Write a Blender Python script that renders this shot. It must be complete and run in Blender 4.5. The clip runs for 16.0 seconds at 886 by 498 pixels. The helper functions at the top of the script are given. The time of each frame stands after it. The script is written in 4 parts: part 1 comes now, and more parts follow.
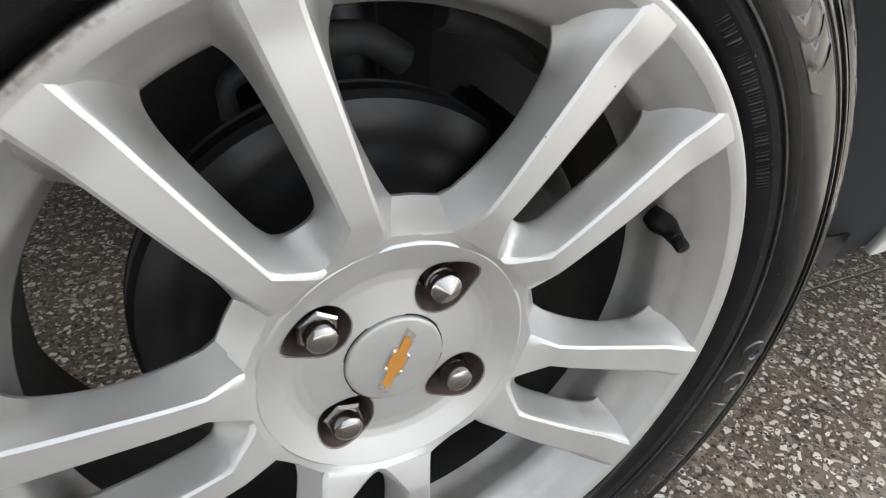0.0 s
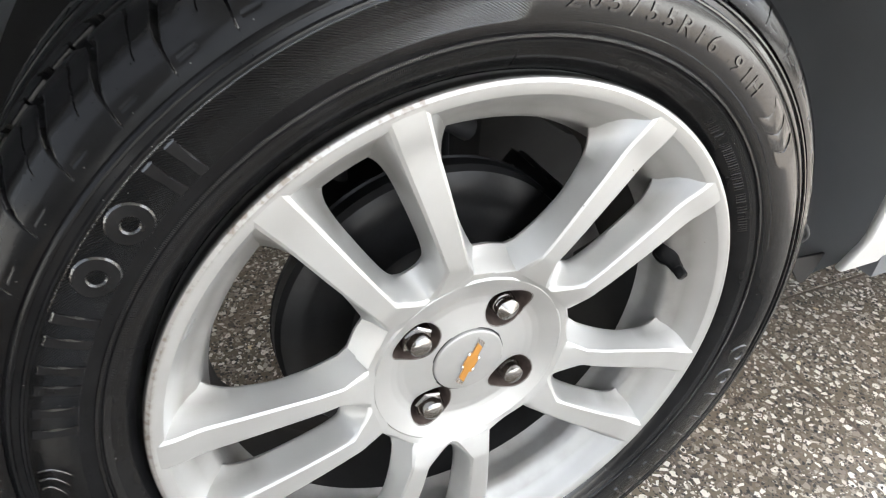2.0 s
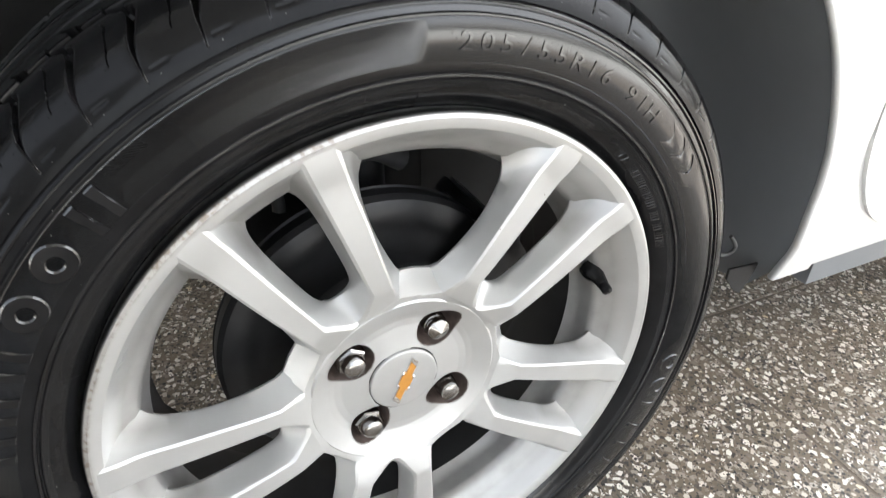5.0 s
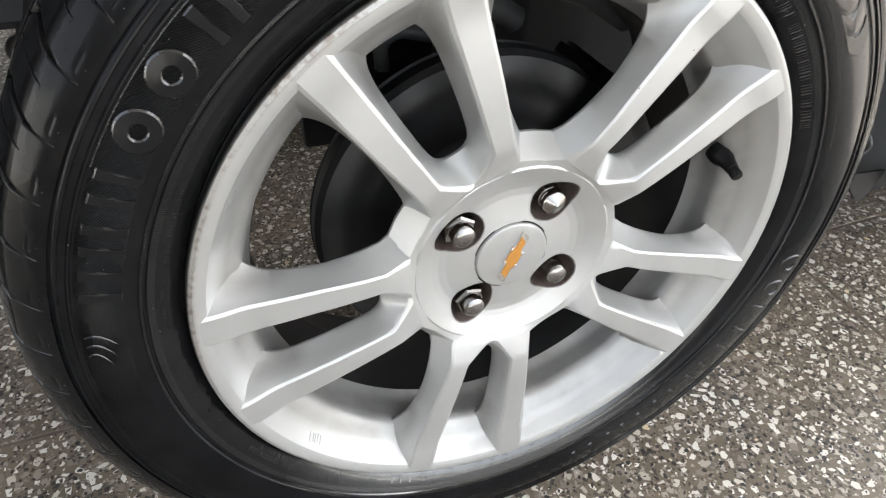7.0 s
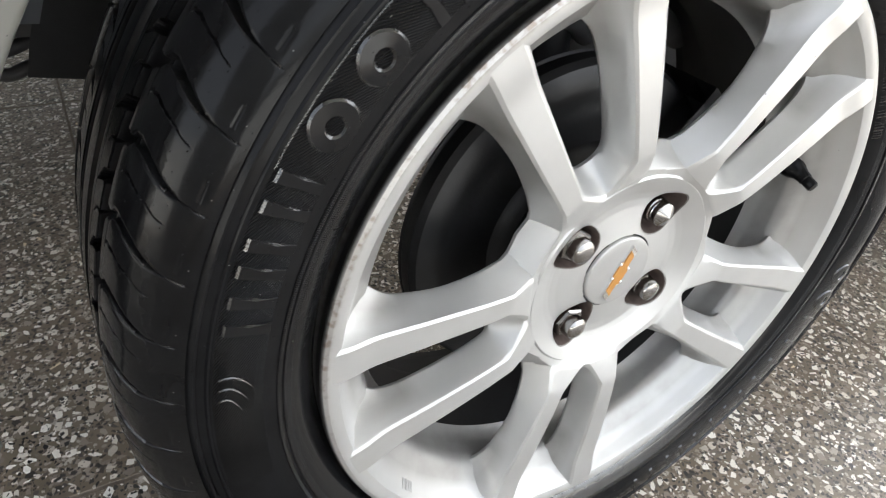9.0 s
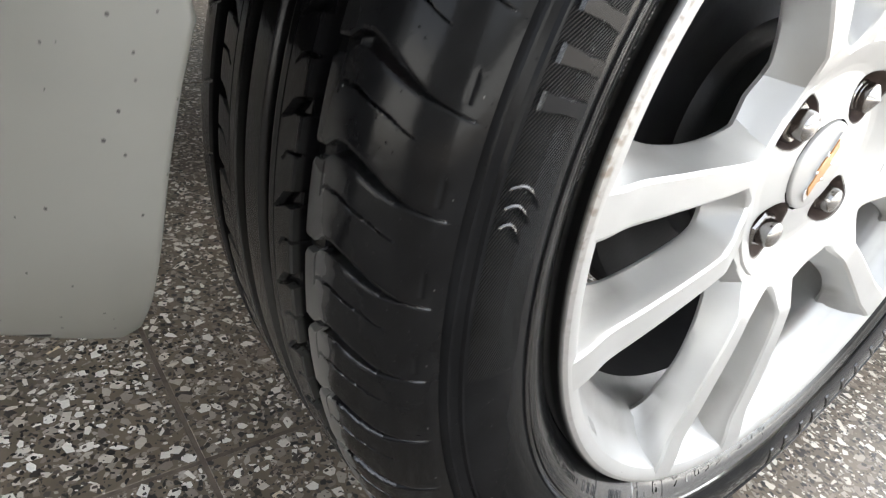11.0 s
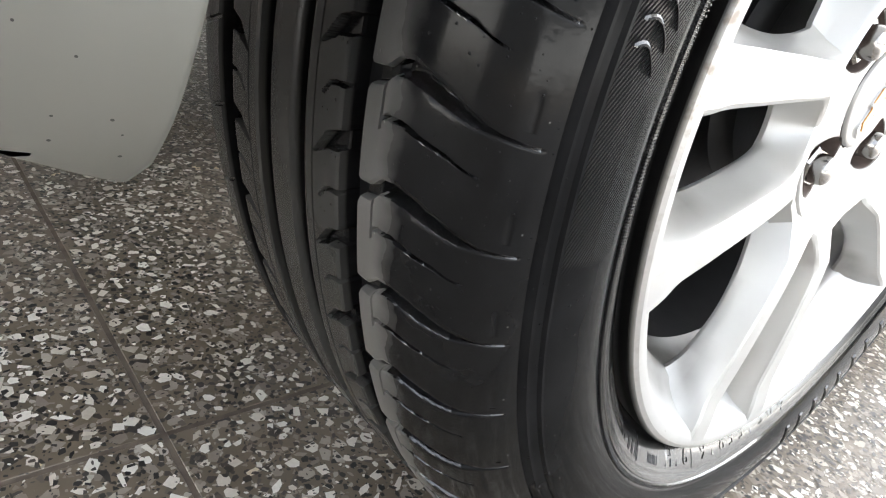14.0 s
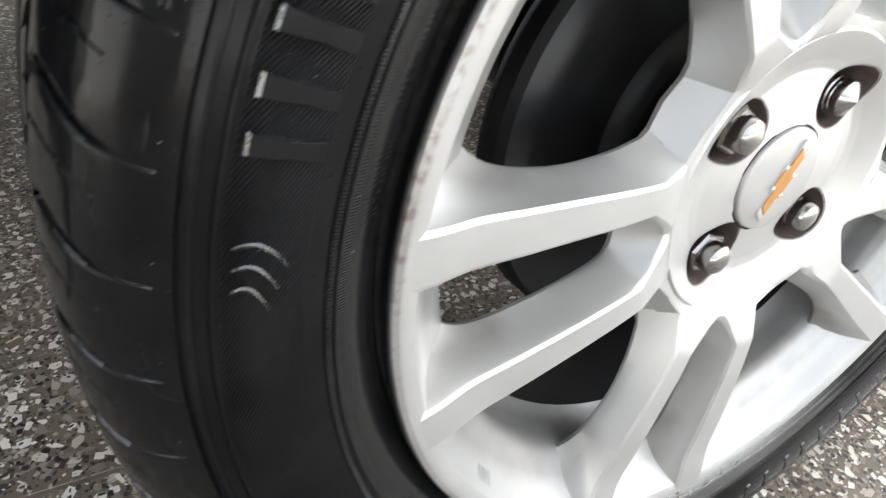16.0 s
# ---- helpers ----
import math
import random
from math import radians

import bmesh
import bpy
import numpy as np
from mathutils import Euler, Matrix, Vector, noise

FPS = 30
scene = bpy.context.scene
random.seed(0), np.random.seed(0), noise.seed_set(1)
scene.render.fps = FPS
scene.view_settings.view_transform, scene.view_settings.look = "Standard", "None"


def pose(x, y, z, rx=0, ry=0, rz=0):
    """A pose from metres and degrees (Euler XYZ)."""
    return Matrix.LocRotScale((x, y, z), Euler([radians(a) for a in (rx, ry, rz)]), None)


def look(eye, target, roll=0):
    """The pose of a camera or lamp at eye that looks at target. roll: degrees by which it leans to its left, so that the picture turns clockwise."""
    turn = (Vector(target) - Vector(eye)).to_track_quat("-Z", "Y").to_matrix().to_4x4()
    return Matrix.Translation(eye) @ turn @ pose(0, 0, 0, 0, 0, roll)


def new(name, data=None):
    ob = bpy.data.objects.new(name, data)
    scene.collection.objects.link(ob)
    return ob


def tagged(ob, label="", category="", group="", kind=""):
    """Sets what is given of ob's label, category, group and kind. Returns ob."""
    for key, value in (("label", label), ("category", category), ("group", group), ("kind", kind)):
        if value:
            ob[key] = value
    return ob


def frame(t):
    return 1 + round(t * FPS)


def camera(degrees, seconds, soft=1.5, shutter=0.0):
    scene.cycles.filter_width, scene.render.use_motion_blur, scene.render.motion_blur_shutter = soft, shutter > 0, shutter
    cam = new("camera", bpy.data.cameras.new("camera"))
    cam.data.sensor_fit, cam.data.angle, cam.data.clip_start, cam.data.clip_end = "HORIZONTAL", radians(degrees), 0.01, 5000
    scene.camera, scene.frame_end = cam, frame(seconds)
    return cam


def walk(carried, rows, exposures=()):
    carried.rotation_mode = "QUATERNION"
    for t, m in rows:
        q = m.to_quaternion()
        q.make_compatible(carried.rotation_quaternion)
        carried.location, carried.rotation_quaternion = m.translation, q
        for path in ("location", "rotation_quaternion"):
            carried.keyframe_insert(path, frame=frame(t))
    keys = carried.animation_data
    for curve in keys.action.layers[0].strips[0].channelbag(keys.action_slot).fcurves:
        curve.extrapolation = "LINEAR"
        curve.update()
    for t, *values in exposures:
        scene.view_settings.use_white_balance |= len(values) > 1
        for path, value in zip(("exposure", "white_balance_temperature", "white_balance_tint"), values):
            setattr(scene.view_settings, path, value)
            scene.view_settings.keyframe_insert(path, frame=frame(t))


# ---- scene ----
cam = camera(66.3, 16.0, soft=1.15, shutter=0.4)
PATH = [
    (0, (-0.097, -0.238, 0.569), (0.619, 1.235, -0.578), 3.2),
    (0.5, (-0.116, -0.25, 0.6), (0.571, 1.22, -0.568), 2.6),
    (1, (-0.139, -0.271, 0.631), (0.542, 1.191, -0.552), 2.3),
    (1.5, (-0.159, -0.288, 0.649), (0.539, 1.166, -0.533), 2.8),
    (2, (-0.175, -0.303, 0.669), (0.514, 1.161, -0.507), 2.9),
    (2.5, (-0.194, -0.31, 0.689), (0.535, 1.165, -0.448), 3.8),
    (3, (-0.2, -0.314, 0.711), (0.559, 1.203, -0.349), 3.8),
    (3.2, (-0.198, -0.315, 0.715), (0.539, 1.223, -0.331), 3.2),
    (5.3, (-0.144, -0.341, 0.673), (0.585, 1.113, -0.491), 1.4),
    (5.5, (-0.145, -0.338, 0.661), (0.57, 1.097, -0.536), 1.2),
    (6, (-0.156, -0.335, 0.65), (0.559, 1.062, -0.589), 1.1),
    (6.5, (-0.173, -0.325, 0.637), (0.519, 1.056, -0.634), 2.2),
    (7, (-0.187, -0.314, 0.628), (0.385, 1.097, -0.669), 2.0),
    (7.5, (-0.21, -0.281, 0.615), (0.442, 1.087, -0.69), 3.2),
    (8, (-0.251, -0.258, 0.614), (0.437, 1.128, -0.653), 4.2),
    (8.5, (-0.28, -0.252, 0.609), (0.508, 1.105, -0.632), 6.8),
    (9, (-0.31, -0.236, 0.585), (0.575, 1.111, -0.598), 6.9),
    (9.5, (-0.342, -0.211, 0.544), (0.64, 1.107, -0.595), 7.3),
    (10, (-0.369, -0.179, 0.497), (0.675, 1.109, -0.623), 9.7),
    (10.2, (-0.382, -0.174, 0.487), (0.656, 1.134, -0.614), 9.3),
    (12.3, (-0.433, -0.118, 0.352), (0.843, 1.143, -0.533), 13.8),
    (12.5, (-0.432, -0.116, 0.35), (0.846, 1.138, -0.542), 14.0),
    (13, (-0.431, -0.114, 0.348), (0.846, 1.132, -0.554), 14.3),
    (13.5, (-0.432, -0.116, 0.351), (0.846, 1.133, -0.548), 14.4),
    (14, (-0.434, -0.116, 0.351), (0.838, 1.138, -0.549), 14.2),
    (14.5, (-0.424, -0.12, 0.362), (0.825, 1.134, -0.569), 13.0),
    (15, (-0.396, -0.134, 0.387), (0.743, 1.152, -0.638), 11.1),
    (15.5, (-0.357, -0.147, 0.418), (0.642, 1.2, -0.672), 9.1),
    (16, (-0.309, -0.159, 0.447), (0.611, 1.225, -0.666), 8.0),
]
EXPOSURES = [(t, v + 2.56, 6360, 8.5) for t, v in ((0.0, -0.7), (1.5, -0.35), (3.2, 0.15), (5.3, -0.2), (6.5, -0.38), (7.8, -0.35), (10.2, -0.25), (12.3, 0.19), (14.2, 0.19), (15.2, 0.0), (16.0, -0.17))]
walk(cam, [(t, look(eye, target, roll)) for t, eye, target, roll in PATH], EXPOSURES)

# ---- world and light ----
world = bpy.data.worlds.new("sky")
scene.world = world
world.use_nodes = True
wn = world.node_tree
sky = wn.nodes.new("ShaderNodeTexSky")
sky.sky_type, sky.sun_disc = "NISHITA", False
sky.sun_elevation, sky.sun_rotation = radians(57.6), radians(111.8)
sky.air_density, sky.dust_density = 1.0, 4.0
haze = wn.nodes.new("ShaderNodeHueSaturation")
haze.inputs["Saturation"].default_value = 0.28
wn.links.new(sky.outputs[0], haze.inputs["Color"])
wn.links.new(haze.outputs[0], wn.nodes["Background"].inputs[0])
wn.nodes["Background"].inputs[1].default_value = 0.14
sun = new("sun", bpy.data.lights.new("sun", "SUN"))
sun.data.energy, sun.data.angle, sun.data.color = 5.0, radians(1.5), (1.0, 0.99, 0.97)
sun.matrix_world = look((0.5, -0.2, 0.85), (0, 0, 0))
tagged(sun, "midday sun on the pavement outside the carport", "light", kind="structure")

# ---- materials ----
def mat(name, base, rough=0.5, metal=0.0, var=0.12, scale=60.0, bump=0.1, bscale=400.0, dist=0.0005, coat=0.0, spec=0.5):
    m = bpy.data.materials.new(name)
    m.use_nodes = True
    nt = m.node_tree
    b = nt.nodes["Principled BSDF"]
    b.inputs["Metallic"].default_value = metal
    b.inputs["Roughness"].default_value = rough
    b.inputs["Coat Weight"].default_value = coat
    b.inputs["Coat Roughness"].default_value = 0.05
    b.inputs["Specular IOR Level"].default_value = spec
    tc = nt.nodes.new("ShaderNodeTexCoord")
    n1 = nt.nodes.new("ShaderNodeTexNoise")
    n1.inputs["Scale"].default_value, n1.inputs["Detail"].default_value = scale, 5.0
    nt.links.new(tc.outputs["Object"], n1.inputs["Vector"])
    ramp = nt.nodes.new("ShaderNodeValToRGB")
    ramp.color_ramp.elements[0].position, ramp.color_ramp.elements[1].position = 0.3, 0.7
    ramp.color_ramp.elements[0].color = (*[c * (1 - var) for c in base], 1)
    ramp.color_ramp.elements[1].color = (*[min(1, c * (1 + var)) for c in base], 1)
    nt.links.new(n1.outputs[0], ramp.inputs[0])
    nt.links.new(ramp.outputs[0], b.inputs["Base Color"])
    mr = nt.nodes.new("ShaderNodeMapRange")
    mr.inputs["To Min"].default_value, mr.inputs["To Max"].default_value = max(0.02, rough - 0.08), min(1, rough + 0.08)
    n2 = nt.nodes.new("ShaderNodeTexNoise")
    n2.inputs["Scale"].default_value, n2.inputs["Detail"].default_value = scale * 0.35, 4.0
    nt.links.new(tc.outputs["Object"], n2.inputs["Vector"])
    nt.links.new(n2.outputs[0], mr.inputs["Value"])
    nt.links.new(mr.outputs[0], b.inputs["Roughness"])
    if bump:
        n3 = nt.nodes.new("ShaderNodeTexNoise")
        n3.inputs["Scale"].default_value, n3.inputs["Detail"].default_value = bscale, 3.0
        nt.links.new(tc.outputs["Object"], n3.inputs["Vector"])
        bp = nt.nodes.new("ShaderNodeBump")
        bp.inputs["Strength"].default_value, bp.inputs["Distance"].default_value = bump, dist
        nt.links.new(n3.outputs[0], bp.inputs["Height"])
        nt.links.new(bp.outputs[0], b.inputs["Normal"])
    return m


SILVER = mat("silver_alloy_paint", (0.53, 0.533, 0.525), 0.40, 0.62, 0.04, 30, 0.05, 1500, 0.00004, coat=0.12)
CAP = mat("satin_silver", (0.46, 0.46, 0.45), 0.4, 0.5, 0.04, 60, 0.05, 1500, 0.00004)


def math_node(nt, op, a, b=None, c=None):
    n = nt.nodes.new("ShaderNodeMath")
    n.operation = op
    for k, v in enumerate((a, b, c)):
        if v is None:
            continue
        if isinstance(v, (int, float)):
            n.inputs[k].default_value = v
        else:
            nt.links.new(v, n.inputs[k])
    return n.outputs[0]


def radius_angle(nt):
    """Radius and angle (degrees) about the wheel's axle, and the depth y, in object space."""
    tc = nt.nodes.new("ShaderNodeTexCoord")
    sp = nt.nodes.new("ShaderNodeSeparateXYZ")
    nt.links.new(tc.outputs["Object"], sp.inputs[0])
    x, y, z = sp.outputs
    r = math_node(nt, "SQRT", math_node(nt, "ADD", math_node(nt, "MULTIPLY", x, x), math_node(nt, "MULTIPLY", z, z)))
    a = math_node(nt, "MODULO", math_node(nt, "ADD", math_node(nt, "MULTIPLY", math_node(nt, "ARCTAN2", z, x), 57.29578), 360.0), 360.0)
    return tc, r, a, y


def between(nt, v, lo, hi, soft):
    up = nt.nodes.new("ShaderNodeMapRange")
    up.inputs["From Min"].default_value, up.inputs["From Max"].default_value = lo - soft, lo + soft
    nt.links.new(v, up.inputs["Value"])
    dn = nt.nodes.new("ShaderNodeMapRange")
    dn.inputs["From Min"].default_value, dn.inputs["From Max"].default_value = hi + soft, hi - soft
    nt.links.new(v, dn.inputs["Value"])
    return math_node(nt, "MULTIPLY", up.outputs[0], dn.outputs[0])


def sidewall_rubber(name="tyre_rubber", ribs=1.0, base_gloss=0.09):
    """Dressed rubber: fine slanted ribs moulded into bands of the sidewall."""
    m = mat(name, (0.0092, 0.0092, 0.0097), 0.14, 0.0, 0.25, 40, 0.25, 900, 0.00004, spec=0.15)
    nt = m.node_tree
    b = nt.nodes["Principled BSDF"]
    tc, r, a, y = radius_angle(nt)
    slant = math_node(nt, "ADD", math_node(nt, "MULTIPLY", a, 13.0), math_node(nt, "MULTIPLY", r, -4600.0))
    wave = math_node(nt, "SINE", slant)
    band = math_node(nt, "MULTIPLY", between(nt, r, 0.2565, 0.2800, 0.0004), between(nt, a, 92.0, 186.0, 4.0))
    fine = math_node(nt, "MULTIPLY", math_node(nt, "SINE", math_node(nt, "MULTIPLY", a, 24.0)), between(nt, r, 0.2405, 0.2440, 0.0002))
    fine = math_node(nt, "MULTIPLY", fine, 0.12)
    # deeper ribs and added gloss beside the size lettering put in its sheen
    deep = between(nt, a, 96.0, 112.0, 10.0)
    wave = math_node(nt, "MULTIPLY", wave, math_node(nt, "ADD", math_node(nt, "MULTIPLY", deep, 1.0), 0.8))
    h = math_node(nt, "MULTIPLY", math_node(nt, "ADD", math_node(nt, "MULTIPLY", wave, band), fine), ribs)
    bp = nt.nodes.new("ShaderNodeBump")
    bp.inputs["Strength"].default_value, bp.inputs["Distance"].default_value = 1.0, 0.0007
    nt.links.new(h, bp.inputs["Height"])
    # gloss raised in the bead hollow to bring out its reflection
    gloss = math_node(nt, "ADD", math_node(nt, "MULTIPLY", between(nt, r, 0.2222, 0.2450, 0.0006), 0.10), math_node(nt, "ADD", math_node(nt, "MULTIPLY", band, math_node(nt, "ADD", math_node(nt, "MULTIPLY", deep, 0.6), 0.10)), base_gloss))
    # gloss raised on two stretches of the sidewall to put a sheen there
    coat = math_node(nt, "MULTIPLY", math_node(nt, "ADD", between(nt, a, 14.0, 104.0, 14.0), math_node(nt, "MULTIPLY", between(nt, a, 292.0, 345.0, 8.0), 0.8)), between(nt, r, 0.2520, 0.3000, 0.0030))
    # bead made glossier at the bottom, standing in for its bright reflection
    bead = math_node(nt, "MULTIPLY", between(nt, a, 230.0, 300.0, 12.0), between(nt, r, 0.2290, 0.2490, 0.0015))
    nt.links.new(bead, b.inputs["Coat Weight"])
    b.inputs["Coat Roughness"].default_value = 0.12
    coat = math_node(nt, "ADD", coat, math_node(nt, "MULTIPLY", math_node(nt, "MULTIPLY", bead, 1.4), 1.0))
    # gloss cut low on the leading side to keep reflections dark there
    dulled = math_node(nt, "MULTIPLY", between(nt, a, 170.0, 250.0, 14.0), between(nt, r, 0.2470, 0.3200, 0.0020))
    gloss = math_node(nt, "MULTIPLY", gloss, math_node(nt, "SUBTRACT", 1.0, math_node(nt, "MULTIPLY", dulled, 0.7)))
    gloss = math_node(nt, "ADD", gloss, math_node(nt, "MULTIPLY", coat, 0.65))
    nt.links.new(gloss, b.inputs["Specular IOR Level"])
    old = b.inputs["Normal"].links[0].from_node
    nt.links.new(bp.outputs[0], old.inputs["Normal"])
    return m


def tread_rubber():
    """Shoulder dressed black and shiny, running surface dusty grey and matt, its grey darkened upwards for shade."""
    m = mat("tread_rubber", (0.0066, 0.0066, 0.0070), 0.15, 0.0, 0.3, 50, 0.35, 420, 0.00014, spec=0.36)
    nt = m.node_tree
    b = nt.nodes["Principled BSDF"]
    tc, r, a, y = radius_angle(nt)
    n = nt.nodes.new("ShaderNodeTexNoise")
    n.inputs["Scale"].default_value, n.inputs["Detail"].default_value = 55.0, 4.0
    nt.links.new(tc.outputs["Object"], n.inputs["Vector"])
    edge = math_node(nt, "ADD", y, math_node(nt, "MULTIPLY", math_node(nt, "SUBTRACT", n.outputs[0], 0.5), 0.012))
    worn = math_node(nt, "MULTIPLY", between(nt, edge, 0.0270, 0.3000, 0.0045), math_node(nt, "MULTIPLY", between(nt, r, 0.3172, 0.3300, 0.0006), math_node(nt, "SUBTRACT", 1.0, math_node(nt, "MULTIPLY", between(nt, y, 0.0480, 0.3000, 0.0010), 0.72))))
    geo = nt.nodes.new("ShaderNodeNewGeometry")
    where = nt.nodes.new("ShaderNodeSeparateXYZ")
    nt.links.new(geo.outputs["Position"], where.inputs[0])
    # dust colour fades with height, to put in the shade under the arch
    worn = math_node(nt, "MULTIPLY", worn, math_node(nt, "ADD", 0.05, math_node(nt, "MULTIPLY", between(nt, where.outputs[2], -0.10, 0.315, 0.050), 0.95)))
    mix = nt.nodes.new("ShaderNodeMix")
    mix.data_type = "RGBA"
    src = b.inputs["Base Color"].links[0].from_socket
    nt.links.new(worn, mix.inputs[0])
    nt.links.new(src, mix.inputs[6])
    mix.inputs[7].default_value = (0.108, 0.105, 0.100, 1)
    nt.links.new(mix.outputs[2], b.inputs["Base Color"])
    rsrc = b.inputs["Roughness"].links[0].from_socket
    nt.links.new(math_node(nt, "ADD", rsrc, math_node(nt, "MULTIPLY", worn, 0.35)), b.inputs["Roughness"])
    nt.links.new(math_node(nt, "ADD", 0.15, math_node(nt, "MULTIPLY", worn, 0.35)), b.inputs["Specular IOR Level"])
    return m


def rim_paint():
    """Silver paint with brown brake dust and scuffs along the flange."""
    m = mat("silver_alloy_paint", (0.53, 0.533, 0.525), 0.40, 0.62, 0.04, 30, 0.05, 1500, 0.00004, coat=0.12)
    nt = m.node_tree
    b = nt.nodes["Principled BSDF"]
    tc, r, a, y = radius_angle(nt)
    n = nt.nodes.new("ShaderNodeTexNoise")
    n.inputs["Scale"].default_value, n.inputs["Detail"].default_value = 240.0, 6.0
    nt.links.new(tc.outputs["Object"], n.inputs["Vector"])
    n2 = nt.nodes.new("ShaderNodeTexNoise")
    n2.inputs["Scale"].default_value, n2.inputs["Detail"].default_value = 14.0, 2.0
    nt.links.new(tc.outputs["Object"], n2.inputs["Vector"])
    lip = between(nt, r, 0.2195, 0.2300, 0.0022)
    spots = nt.nodes.new("ShaderNodeMapRange")
    spots.inputs["From Min"].default_value, spots.inputs["From Max"].default_value = 0.52, 0.62
    nt.links.new(math_node(nt, "ADD", math_node(nt, "MULTIPLY", n.outputs[0], 0.6), math_node(nt, "MULTIPLY", n2.outputs[0], 0.45)), spots.inputs["Value"])
    scuff = math_node(nt, "MULTIPLY", between(nt, r, 0.2200, 0.2262, 0.0010), between(nt, a, 96.0, 186.0, 8.0))
    fac = math_node(nt, "MINIMUM", math_node(nt, "MULTIPLY", math_node(nt, "MULTIPLY", math_node(nt, "ADD", math_node(nt, "MULTIPLY", lip, 0.35), math_node(nt, "MULTIPLY", scuff, 0.9)), math_node(nt, "ADD", math_node(nt, "MULTIPLY", spots.outputs[0], 0.6), math_node(nt, "MULTIPLY", n2.outputs[0], 0.7))), 0.62), 0.9)
    mix = nt.nodes.new("ShaderNodeMix")
    mix.data_type = "RGBA"
    src = b.inputs["Base Color"].links[0].from_socket
    nt.links.new(fac, mix.inputs[0])
    nt.links.new(src, mix.inputs[6])
    mix.inputs[7].default_value = (0.20, 0.155, 0.115, 1)
    # grey brake dust in the barrel
    film = nt.nodes.new("ShaderNodeMix")
    film.data_type = "RGBA"
    n3 = nt.nodes.new("ShaderNodeTexNoise")
    n3.inputs["Scale"].default_value, n3.inputs["Detail"].default_value = 38.0, 5.0
    nt.links.new(tc.outputs["Object"], n3.inputs["Vector"])
    inside = math_node(nt, "MULTIPLY", between(nt, r, 0.1650, 0.2060, 0.0060), between(nt, y, 0.0090, 0.2000, 0.0050))
    nt.links.new(math_node(nt, "MULTIPLY", inside, math_node(nt, "ADD", 0.12, math_node(nt, "MULTIPLY", n3.outputs[0], 0.75))), film.inputs[0])
    nt.links.new(mix.outputs[2], film.inputs[6])
    film.inputs[7].default_value = (0.22, 0.205, 0.185, 1)
    # flange's outer side painted near-black for the shaded gap beside the tyre
    flange_shade = nt.nodes.new("ShaderNodeMix")
    flange_shade.data_type = "RGBA"
    nt.links.new(math_node(nt, "MULTIPLY", between(nt, r, 0.2233, 0.2300, 0.0005), between(nt, y, -0.0040, 0.0300, 0.0006)), flange_shade.inputs[0])
    nt.links.new(film.outputs[2], flange_shade.inputs[6])
    flange_shade.inputs[7].default_value = (0.025, 0.024, 0.023, 1)
    nt.links.new(flange_shade.outputs[2], b.inputs["Base Color"])
    return m


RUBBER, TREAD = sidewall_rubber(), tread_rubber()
RAISED = sidewall_rubber("moulded_rubber", 0.0, 0.14)
# extra glossy rubber, put on edges and small relief to place glints there
GLINT = mat("glint_rubber_edge", (0.010, 0.010, 0.0105), 0.10, 0.0, 0.2, 80, 0.5, 650, 0.0004, spec=1.0)
RIMPAINT = rim_paint()
LETTER = mat("raised_rubber", (0.008, 0.008, 0.0085), 0.18, 0.0, 0.2, 80, 0.2, 900, 0.00005, spec=0.12)
CHROME = mat("chrome", (0.33, 0.32, 0.31), 0.16, 1.0, 0.12, 120, 0.06, 500, 0.00008)
POLISH = mat("polished_chrome", (0.80, 0.79, 0.78), 0.10, 1.0, 0.05, 120, 0.0)
HOLE = mat("brown_bore", (0.10, 0.075, 0.065), 0.6, 0.3, 0.3, 150, 0.2, 500, 0.0004)
GOLD = mat("amber_enamel", (0.50, 0.225, 0.04), 0.3, 0.1, 0.08, 200, 0.0, coat=0.5)
IRON = mat("dark_iron", (0.017, 0.017, 0.018), 0.42, 0.35, 0.3, 40, 0.2, 300, 0.0006)
PAINT = mat("white_car_paint", (0.62, 0.62, 0.605), 0.35, 0.0, 0.03, 8, 0.02, 300, 0.0001, coat=0.6)
# white bumper paint with its base colour darkened to stand for shade
BUMPER = mat("shaded_bumper_paint", (0.134, 0.133, 0.118), 0.42, 0.0, 0.10, 9, 0.05, 500, 0.0001, coat=0.4)


def speckled(m, scale, share, colour, most=0.16):
    """Small specks scattered over a surface."""
    nt = m.node_tree
    b = nt.nodes["Principled BSDF"]
    tc = nt.nodes.new("ShaderNodeTexCoord")
    v = nt.nodes.new("ShaderNodeTexVoronoi")
    v.inputs["Scale"].default_value = scale
    nt.links.new(tc.outputs["Object"], v.inputs["Vector"])
    sepc = nt.nodes.new("ShaderNodeSeparateColor")
    nt.links.new(v.outputs["Color"], sepc.inputs[0])
    size = math_node(nt, "MULTIPLY", math_node(nt, "GREATER_THAN", sepc.outputs[0], 1 - share), math_node(nt, "MULTIPLY", sepc.outputs[1], most))
    spot = math_node(nt, "LESS_THAN", v.outputs["Distance"], size)
    mix = nt.nodes.new("ShaderNodeMix")
    mix.data_type = "RGBA"
    nt.links.new(spot, mix.inputs[0])
    nt.links.new(b.inputs["Base Color"].links[0].from_socket, mix.inputs[6])
    mix.inputs[7].default_value = (*colour, 1)
    nt.links.new(mix.outputs[2], b.inputs["Base Color"])


speckled(BUMPER, 260.0, 0.40, (0.016, 0.015, 0.013), 0.17)

